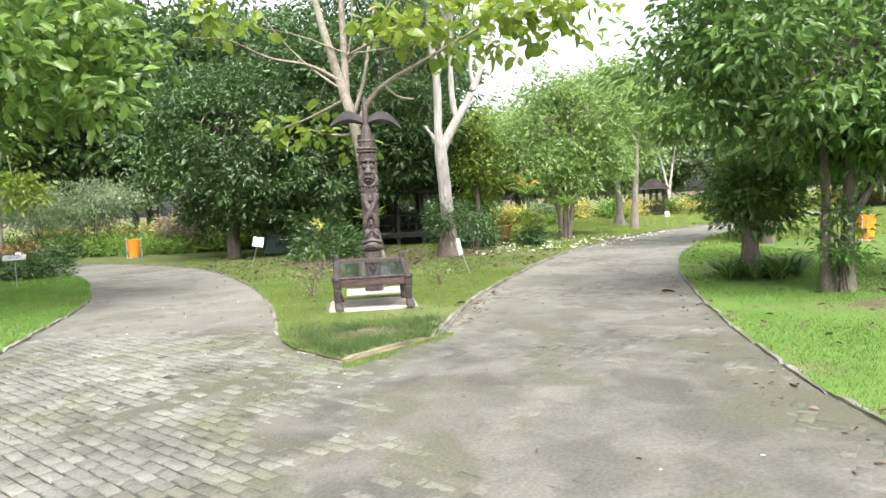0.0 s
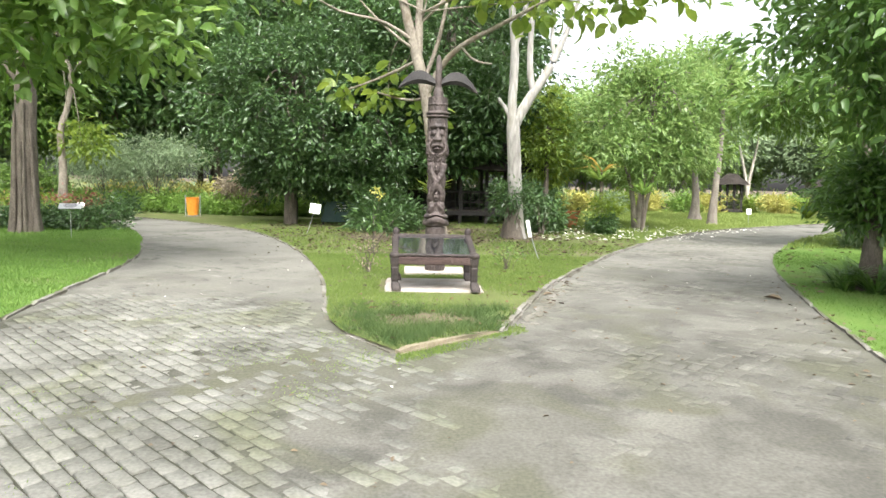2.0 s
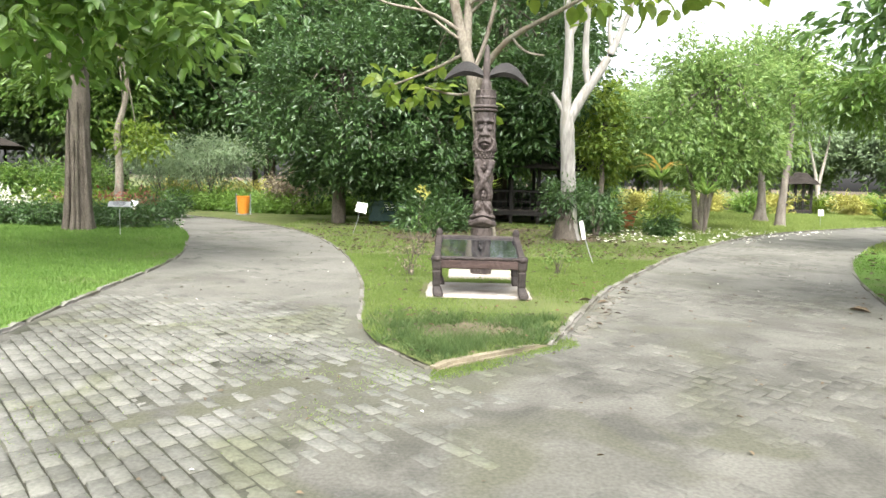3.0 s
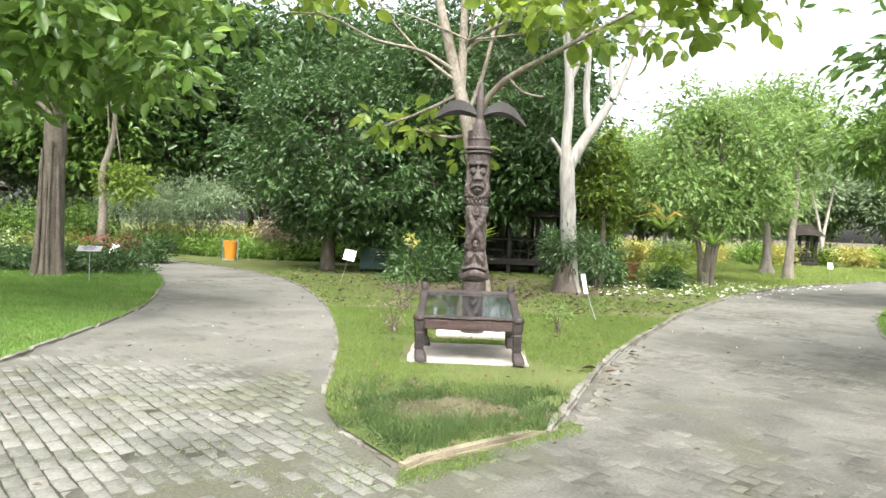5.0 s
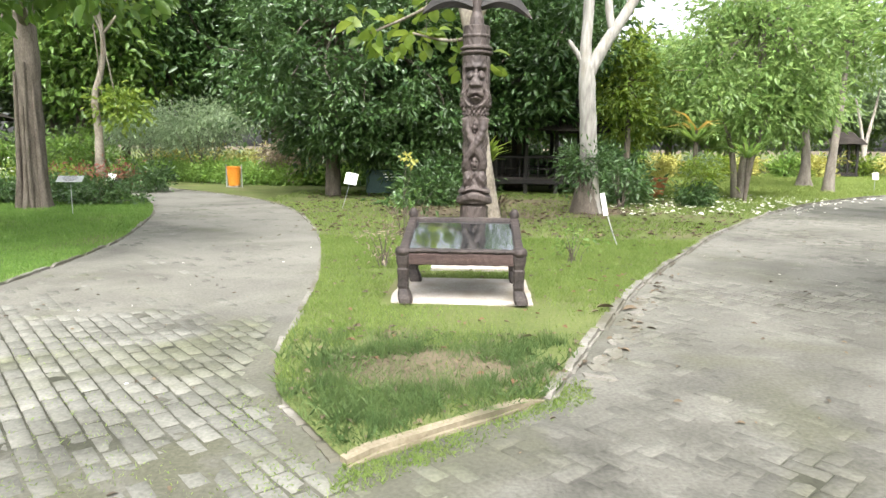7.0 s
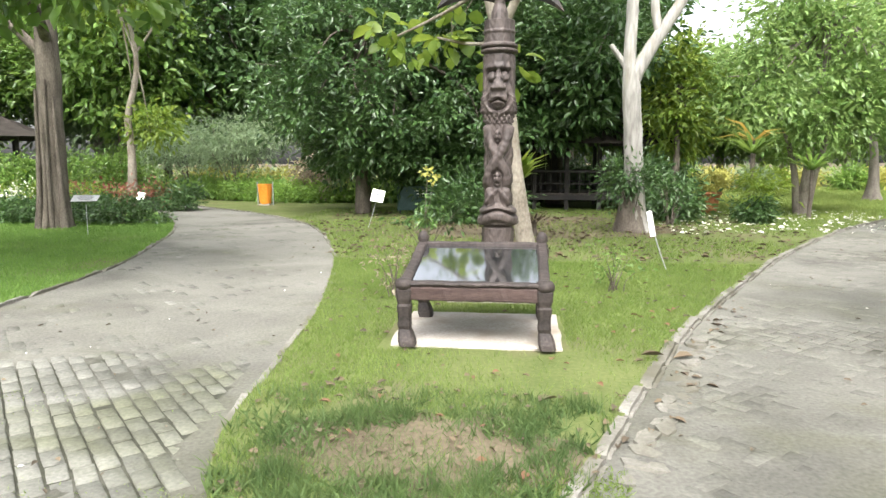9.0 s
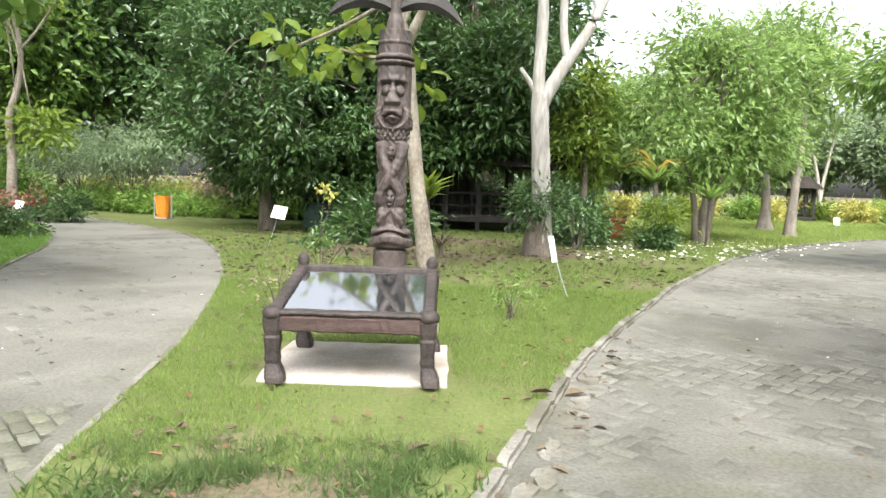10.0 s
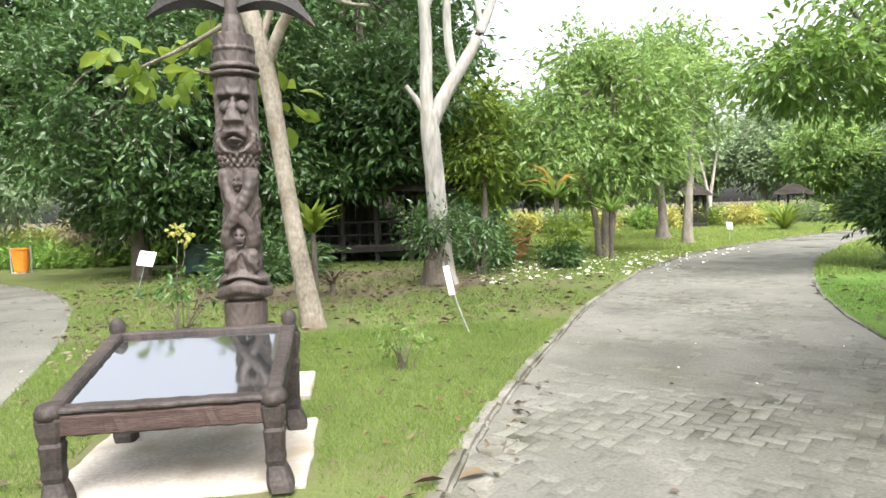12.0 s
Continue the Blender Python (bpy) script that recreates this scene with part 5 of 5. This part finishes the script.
foliage("foliage", tp, [((0, 0, 1.15), (0.5, 0.5, 0.3), 16, 40, 0.16)], "lance", 0.2, 0.06, LEAF_YELLOW, 172)
for i, (x, y, st, l) in enumerate(((5.1, 22.9, 1.7, LEAF_MID), (5.15, 22.95, 2.0, LEAF_ORANGE), (6.7, 23.2, 1.3, LEAF_MID))):
    rosette("small_palm", (x, y, 0.03), "small palm with arching fronds on a thin stem", l, 180 + i, 46 if l is LEAF_MID else 12, 1.2, 0.08, 0.6, stem=st, group="small palms")
for i in range(22):
    x = 6 + i * 1.7
    y = 41 + 0.25 * i + 1.2 * math.sin(i * 1.7)
    shrub("border_plant", (x, y, 0.03), (0.95, 0.6, 0.55), "yellow-green border plant at the lawn's far edge", (LEAF_YELLOW, LEAF_LIGHT, LEAF_YELLOW, LEAF_GREY, LEAF_LIME)[i % 5], 200 + i, 26, 40, 0.26, 0.1, group="yellow border", category="plant")
rosette("ornamental_grass", (20.7, 35.8, 0.03), "big yellow-striped clump of ornamental grass", LEAF_LIME, 230, 140, 2.0, 0.09, 1.6)
for i, (x, y) in enumerate(((14.5, 36), (10.5, 37))):
    rosette("ornamental_grass", (x, y, 0.03), "yellow-green clump of ornamental grass", LEAF_LIME, 231 + i, 70, 1.0, 0.07, 1.4)
for i, (x, y) in enumerate(((-2.15, 12.2), (0.34, 12.7))):
    shrub("bare_shrub", (x, y, 0.03), (0.26, 0.22, 0.25), "small sparse twiggy shrub in the grass", LEAF_PINK if i == 0 else LEAF_MID, 240 + i, 18, 7, 0.07, 0.03, group="twiggy shrubs", lift=0.36, clump=0.07, thin=0.35)

# ---- surrounding woods: a few trees built once, then repeated ----
def wood_tree(seed, h, r, leaf, bark, label, L=0.42, W=0.19, clumps=200, per=55, low=0.3):
    return tree("woodland_tree", (0, 0, 0), label,
                [[(0, 0, -0.2, 0.3), (0, 0, h * 0.25, 0.22), (0.2, 0, h * 0.5, 0.16), (0.1, 0, h * 0.85, 0.06)]],
                [((0, 0, h * (0.5 + low / 2)), (r, r, h * (0.5 - low / 2)), clumps, per, 0.7)], "oval", L, W, leaf, bark, seed, limbs=20, limb_r=0.07, group="surrounding woods")
kinds = [wood_tree(301, 14, 4.6, LEAF_DARK, BARK, "tall dark green woodland tree"),
         wood_tree(302, 12, 4.2, LEAF_MID, BARK, "tall green woodland tree"),
         wood_tree(303, 8, 3.6, LEAF_SUN, PALEBARK, "light green woodland tree with a pale trunk"),
         wood_tree(304, 9, 3.4, LEAF_GREY, PALEBARK, "grey-green woodland tree with a pale trunk")]
spots = [[(-10, 42), (-4, 40), (-24, 46), (-19, 42), (-14, 46), (-8, 48), (-16, 52), (2, 46), (-38, 42), (-36, 14), (-44, 30), (-48, 50), (-40, 62), (-28, 66), (-52, 16), (-38, 4)],
         [(-22, 38), (-1, 43), (-30, 38), (-3, 55), (-30, 52), (-37, 24), (30, 20), (26, 10), (-30, -8), (-12, -16), (0, -22), (14, -18), (-40, 36), (-44, 22), (-20, 62), (-10, 68), (4, 70), (46, 22), (40, 8), (30, -6)],
         [(9, 52), (16, 50), (22, 55), (38, 54), (14, 57), (43, 58), (5, 58), (48, 60), (20, 66), (34, 68), (44, 46), (60, 70), (-30, 30), (38, 32)],
         [(12, 60), (27, 62), (36, 60), (46, 52), (50, 72), (22, 74), (-6, 60), (38, 42), (55, 58), (42, 36), (44, 30), (-33, 30), (-26, 42)]]
rng = random.Random(12)
for k, places in zip(kinds, spots):
    for i, (x, y) in enumerate(places):
        m = pose(x, y, 0.0, 0, 0, rng.uniform(0, 360)) @ Matrix.Scale(rng.uniform(0.88, 1.15), 4)
        if i == 0:
            k.matrix_world = m
        else:
            c = copy_thing(k, m)
            c.scale = m.to_scale()
tree("bare_tree", (21.8, 44.5, 0.0), "pale bare forked tree beside the pavilion",
     [[(0, 0, -0.1, 0.16), (0.1, 0, 2, 0.11), (0.5, 0, 4.0, 0.07), (0.7, 0, 6, 0.03)], [(0.3, 0, 0, 0.14), (-0.1, 0, 2.5, 0.1), (-0.7, 0, 4.6, 0.05)]],
     [((0, 0, 6), (1.4, 1.4, 0.8), 18, 40, 0.4)], "oval", 0.3, 0.14, LEAF_GREY, PALEBARK, 331, limbs=6)

# ---- grass, tufts and fallen leaves ----
def scatter(name, poly, box_, n, seed, L, W, material, label, up=1.0, lean=0.5, accept=None, z=0.03, shape="blade", category="grass"):
    rg = np.random.default_rng(seed)
    x, y = rg.uniform(box_[0], box_[2], n), rg.uniform(box_[1], box_[3], n)
    ok = inside(poly, x, y) if poly else np.ones(n, bool)
    if accept:
        ok &= accept(x, y, rg)
    x, y = x[ok], y[ok]
    k = len(x)
    P = np.stack([x, y, np.full(k, z)], 1)
    D = rg.normal(size=(k, 3)) * lean; D[:, 2] = up
    N = rg.normal(size=(k, 3)); N[:, 2] = 0.1
    ob = new(name, leaves(name, P, D, N, L * (0.5 + rg.random(k)), W * (0.7 + 0.6 * rg.random(k)), shape, material))
    return tagged(ob, label, category, kind="stuff")

def patchy(x, y, rg, s=0.9, cut=0.0):
    return np.sin(x * 2.1 * s + 1.3 * np.sin(y * 1.7 * s)) + np.sin(y * 2.6 * s + 0.7 * np.sin(x * 3.1 * s)) + rg.normal(size=x.shape) * 0.7 > cut
not_pad = lambda x, y: ~((np.abs(x + 1.12) < 0.77) & (np.abs(y - 10.76) < 0.66)) & ~((np.abs(x + 1.0) < 0.53) & (np.abs(y - 12.35) < 0.41))
scatter("grass", ISLAND, (-4, 7, 3.5, 15), 260000, 1, 0.045, 0.0055, BLADE, "short green lawn grass round the lectern table", accept=lambda x, y, rg: not_pad(x, y) & (patchy(x, y, rg, 0.7, -0.75) | (y > 12)) & ~((np.hypot((x + 1.25) / 0.75, (y - 8.35) / 0.42) < 0.7 + 0.5 * rg.random(x.shape)) & (rg.random(x.shape) < 0.88)) & ~((y < 9.0 + 0.25 * np.sin(x * 7)) & ~patchy(x, y, rg, 2.2, 0.5)))
scatter("grass", ISLAND, (-7, 14, 9, 27), 80000, 2, 0.07, 0.014, BLADE, "short lawn grass under trees", accept=lambda x, y, rg: patchy(x, y, rg, 0.6, -0.3) & ~((np.hypot((x + 0.6) / 4.6, (y - 21) / 4.4) < 1.0) & (rg.random(x.shape) < 0.25)))
scatter("grass", ISLAND, (-2.5, 7, 0.2, 9.2), 14000, 3, 0.06, 0.005, TUFT, "rough taller grass at the point of the wedge", lean=0.7, accept=lambda x, y, rg: patchy(x, y, rg, 1.6, 0.2))
scatter("grass", SIDE_L, (-14, 7, -5, 22), 120000, 4, 0.055, 0.011, BLADE_SIDE, "short bright lawn grass beside the path")
# east lawn blades carry the tree shade in their darker colour
scatter("grass", SIDE_R, (1.9, 3, 10, 20), 190000, 5, 0.036, 0.007, BLADE_SHADED, "short lawn grass beside the road, coloured darker for tree shade", accept=lambda x, y, rg: patchy(x, y, rg, 0.5, -0.9))
# far lawns brightened by blade colour to read as sunlit
scatter("grass", ISLAND, (5, 23, 34, 46), 150000, 8, 0.1, 0.03, BLADE_SUNLIT, "pale sunlit lawn grass of the open garden")
scatter("grass", SIDE_R, (8, 18, 36, 40), 90000, 9, 0.1, 0.03, BLADE_SUNLIT, "pale sunlit lawn grass beyond the road")
for seed, n_, L_, W_ in ((41, 11000, 0.1, 0.008), (42, 3000, 0.06, 0.018)):
    scatter("weeds", ISLAND, (-2.4, 7.1, 0.1, 9.2), n_, seed, L_, W_, TUFT, "ragged leafy weeds in the rough grass of the wedge", lean=0.9, shape="strap" if seed == 41 else "lance",
            accept=lambda x, y, rg: (np.hypot((x + 1.25) / 0.8, (y - 8.25) / 0.5) > 0.55 + 0.5 * rg.random(x.shape)) & (y < 9.05 - 0.3 * rg.random(x.shape)) & patchy(x, y, rg, 3.2, 0.3))
def bare_patch(c, r, label, seed):
    bm = bmesh.new()
    rim = [bm.verts.new((c[0] + r[0] * (1 + 0.35 * noise.noise(Vector((3 * math.cos(a), 3 * math.sin(a), seed)))) * math.cos(a),
                         c[1] + r[1] * (1 + 0.35 * noise.noise(Vector((3 * math.cos(a), 3 * math.sin(a), seed + 9)))) * math.sin(a), 0.034)) for a in [2 * math.pi * i / 40 for i in range(40)]]
    bm.faces.new(rim)
    ob = part("bare_soil", bm, SOIL, None)
    return tagged(ob, label, "ground", kind="structure")
bare_patch((-1.25, 8.3), (0.85, 0.52), "bare brown soil patch in the wedge's rough grass", 2.0)
bare_patch((6.6, 7.7), (1.3, 0.5), "bare brown soil patch on the lawn under a tree", 5.0)
# brown soil and litter, which also paints in the shade of the trees
bare_patch((-0.4, 20.6), (3.0, 2.8), "shaded bare brown soil strewn with leaves under the trees", 7.0)

def tufts(name, spots, label, seed, per=40, L=0.125, W=0.007):
    rg = np.random.default_rng(seed)
    c = np.repeat(np.array(spots), per, 0)
    k = len(c)
    P = np.stack([c[:, 0] + rg.normal(size=k) * 0.042, c[:, 1] + rg.normal(size=k) * 0.042, np.full(k, 0.025)], 1)
    D = rg.normal(size=(k, 3)) * 0.45; D[:, 2] = 1.0
    N = rg.normal(size=(k, 3)); N[:, 2] = 0.1
    return tagged(new(name, leaves(name, P, D, N, L * (0.4 + 0.8 * rg.random(k)), np.full(k, W), "blade", TUFT)), label, "grass", kind="stuff")
tr = random.Random(8)
edge = [(-1.6 + 1.1 * t + tr.uniform(-0.05, 0.1), 7.2 + 0.92 * t + tr.uniform(0.0, 0.3)) for t in [tr.random() for _ in range(38)]]
edge += [(-1.65 - 0.6 * t + tr.uniform(-0.02, 0.2), 7.2 + 0.95 * t + tr.uniform(0, 0.3)) for t in [tr.random() for _ in range(26)]]
edge += [(tr.uniform(-2.3, -0.2), tr.uniform(8.5, 9.1)) for _ in range(26)]
edge += [(-1.25 + 0.75 * math.cos(a) * tr.uniform(0.6, 1.1), 8.35 + 0.5 * math.sin(a) * tr.uniform(0.6, 1.1)) for a in [tr.uniform(0, 6.28) for _ in range(30)]]
tufts("grass_tuft", edge, "dark green rough grass tufts at the point of the wedge", 31)
scatter("weeds", ROAD, (-2.6, 6.2, 0.4, 8.4), 60000, 6, 0.032, 0.008, BLADE, "weeds growing along the kerb's foot", z=0.0, lean=0.9,
        accept=lambda x, y, rg: (np.abs((y - 7.0) - 0.85 * (x + 1.6) + 0.12) < 0.14 + 0.16 * rg.random(x.shape)) & (x > -1.6) & (x < -0.2) & patchy(x, y, rg, 2.2, -0.1))
scatter("weeds", ROAD, (-4.2, 5.0, -1.4, 8.2), 16000, 7, 0.022, 0.006, BLADE, "thin moss and weeds between the pavers", z=0.0, lean=1.2,
        accept=lambda x, y, rg: (np.hypot(x + 2.3, (y - 6.9) * 0.8) < 0.9 * rg.random(x.shape) + 0.25) & patchy(x, y, rg, 2.6, 0.5))

scatter("weeds", ROAD, (-5.2, 3.4, -2.2, 9.0), 9000, 43, 0.02, 0.006, BLADE, "moss and small weeds in the paving joints", z=-0.004, lean=1.0, accept=lambda x, y, rg: patchy(x, y, rg, 1.4, 1.1))
def litter(name, poly, box_, n, seed, L, W, material, label, z, accept=None):
    rg = np.random.default_rng(seed)
    x, y = rg.uniform(box_[0], box_[2], n), rg.uniform(box_[1], box_[3], n)
    ok = inside(poly, x, y)
    if accept:
        ok &= accept(x, y, rg)
    x, y = x[ok], y[ok]
    k = len(x)
    a = rg.random(k) * 2 * np.pi
    D = np.stack([np.cos(a), np.sin(a), rg.random(k) * 0.3], 1)
    N = np.tile([0, 0, 1.0], (k, 1)) + rg.normal(size=(k, 3)) * 0.3
    s = 0.5 + rg.random(k)
    ob = new(name, leaves(name, np.stack([x, y, np.full(k, z)], 1), D, N, L * s, W * s, "oval", material))
    return tagged(ob, label, "leaves", kind="stuff")
litter("fallen_leaves", ISLAND, (-4, 8.8, 5, 22), 1000, 21, 0.055, 0.028, LITTER, "brown fallen leaves on the grass", 0.06, accept=lambda x, y, rg: not_pad(x, y))
litter("fallen_leaves", ISLAND, (-6, 15, 5, 25), 1900, 22, 0.1, 0.05, LITTER, "brown fallen leaves under the trees", 0.06)
litter("fallen_leaves", ISLAND, (-2.4, 7.2, 0.2, 9.3), 260, 30, 0.045, 0.027, LITTER, "brown fallen leaves in the rough grass of the wedge", 0.05)
litter("fallen_leaves", SIDE_R, (2, 3, 10, 18), 500, 23, 0.1, 0.05, LITTER, "brown fallen leaves on the lawn", 0.06)
litter("fallen_leaves", ROAD, (-5.5, 0, 6, 20), 520, 24, 0.045, 0.02, LITTER, "small dry leaves on the road", 0.012)
litter("fallen_leaves", ROAD, (-0.4, 8.3, 1.6, 12.5), 420, 25, 0.06, 0.03, LITTER, "dry leaves gathered along the kerb", 0.014,
       accept=lambda x, y, rg: np.abs(x - (0.12 + 0.42 * (y - 9.55)) - 0.25) < 0.25 * rg.random(x.shape))
litter("fallen_leaves", ROAD, (1.4, 2, 5, 12), 700, 29, 0.06, 0.03, LITTER, "dry leaves gathered along the far kerb", 0.012,
       accept=lambda x, y, rg: np.abs(x - np.interp(y, [2, 4.3, 6.4, 7.8, 10.4, 12], [2.05, 2.2, 2.85, 3.35, 4.4, 5.1]) + 0.3) < 0.4 * rg.random(x.shape))
litter("white_petals", ROAD, (6, 20, 13, 26), 300, 26, 0.11, 0.07, PETAL, "pale fallen blossoms at the road's edge", 0.014,
       accept=lambda x, y, rg: np.abs((y - 20.7) - 1.05 * (x - 6.6)) < 1.3 * rg.random(x.shape))
litter("white_petals", ISLAND, (2.5, 19, 10, 26), 480, 27, 0.11, 0.07, PETAL, "pale fallen blossoms on the grass", 0.06)
litter("white_petals", ROAD, (-5, 1, 5, 14), 36, 28, 0.024, 0.012, PETAL, "scattered pale petals on the road", 0.012)

def big_leaf(at, rz, L, W, label, material=LITTER, group=""):
    ob = new("dry_leaf", leaves("dry_leaf", np.array([[0, 0, 0.0]]), np.array([[1.0, 0, 0.1]]), np.array([[0, 0.2, 1.0]]), np.array([L]), np.array([W]), "oval", material))
    ob.matrix_world = pose(*at, 0, 0, rz)
    return tagged(ob, label, "leaf", group)
big_leaf((0.18, 10.05, 0.075), 10, 0.18, 0.08, "large curled brown leaf on the kerb")
big_leaf((0.62, 10.25, 0.02), 200, 0.18, 0.08, "large curled brown leaf on the road")
big_leaf((-0.62, 9.0, 0.06), 40, 0.16, 0.1, "reddish dry leaf on the grass")
big_leaf((3.9, 10.0, 0.02), 120, 0.3, 0.09, "long brown dry frond on the road")

lr = random.Random(17)
for x0, x1, y0, y1, k in ((-2.0, -0.5, 7.9, 8.9, 7), (-2.2, 0.0, 9.0, 10.0, 9), (-0.3, 0.9, 10.2, 13.0, 12)):
    for _ in range(k):
        big_leaf((lr.uniform(x0, x1), lr.uniform(y0, y1), 0.065), lr.uniform(0, 360), lr.uniform(0.05, 0.09), lr.uniform(0.025, 0.05), "curled rust-brown dry leaf on the grass", LEAF_RUST, "dry leaves on the grass")

# ---- pavers, laid on the diagonal ----
PL, PW, PH = 0.206, 0.1, 0.05
def paver_shape():
    b = 0.006
    pts = [(x * PL / 2, y * PW / 2, -PH) for x, y in ((-1, -1), (1, -1), (1, 1), (-1, 1))]
    pts += [(x * PL / 2, y * PW / 2, -b) for x, y in ((-1, -1), (1, -1), (1, 1), (-1, 1))]
    pts += [(x * (PL / 2 - b), y * (PW / 2 - b), 0) for x, y in ((-1, -1), (1, -1), (1, 1), (-1, 1))]
    f = [(8, 9, 10, 11)] + [(k + o, (k + 1) % 4 + o, (k + 1) % 4 + o + 4, k + o + 4) for o in (0, 4) for k in range(4)]
    return np.array(pts), np.array(f)
PV, PF = paver_shape()
paver_mesh = fast_mesh("paver", PV, PF, PAVER_ONE)
ang = radians(-47)
ux, uy = math.cos(ang), math.sin(ang)
rg = np.random.default_rng(77)
cx, cy, cr = [], [], []
GAP = 0.013
for j in range(-330, 330):
    for i in range(-140, 140):
        a, b = (i + 0.5 * (j % 2)) * (PL + GAP), j * (PW + GAP)
        x, y = -2 + a * ux - b * uy, 6 + a * uy + b * ux
        if -9.5 < x < -0.9 and -3 < y < 21:
            cx.append(x); cy.append(y); cr.append(0.0)
unit = (PL + GAP) / 2
for i in range(-150, 150):      # herringbone on the wide road
    for j in range(-150, 150):
        k = (i - j) % 4
        if k == 0:
            a, b, turn = (i + 1.0) * unit, (j + 0.5) * unit, 0.0
        elif k == 2:
            a, b, turn = (i + 0.5) * unit, (j + 0.0) * unit, 90.0
        else:
            continue
        x, y = 2 + a * ux - b * uy, 8 + a * uy + b * ux
        if -0.9 <= x < 9.5 and -3 < y < 21:
            cx.append(x); cy.append(y); cr.append(turn)
cx, cy, cr = np.array(cx), np.array(cy), np.array(cr)
ok = inside(ROAD, cx, cy)
for dx, dy in ((0.16, 0), (-0.16, 0), (0, 0.16), (0, -0.16)):
    ok &= inside(ROAD, cx + dx, cy + dy)
ok &= ~((cx > 1.5 + 0.5 * cy) & (cy < 0))
cx, cy, cr = cx[ok], cy[ok], cr[ok]
near = (cx > -4.4) & (cx < -1.95) & (cy > 4.7) & (cy < 7.3)
count = 0
rest = []
for x, y, turn, one in zip(cx, cy, cr, near):
    m = pose(x, y, rg.normal() * 0.0034, rg.normal() * 1.1, rg.normal() * 0.9, math.degrees(ang) + turn + rg.normal() * 1.8)
    if one and count < 300:
        ob = new("paver", paver_mesh)
        ob.parent = road
        ob.matrix_world = m
        count += 1
    else:
        rest.append(np.array(m))
rest = np.array(rest)
for material, which, label in ((PAVER, rest[:, 0, 3] < -0.9, "grey concrete block pavers laid on the diagonal"),
                               (PAVER_WORN, rest[:, 0, 3] >= -0.9, "worn dusty block pavers of the wide road in herringbone")):
    m4 = rest[which]
    RV = np.einsum("nij,vj->nvi", m4[:, :3, :3], PV) + m4[:, None, :3, 3]
    RF = PF[None] + (np.arange(len(m4)) * len(PV))[:, None, None]
    pv = new("paving", fast_mesh("paving", RV.reshape(-1, 3), RF.reshape(-1, 4), material))
    pv.parent = road
    tagged(pv, label, kind="stuff")
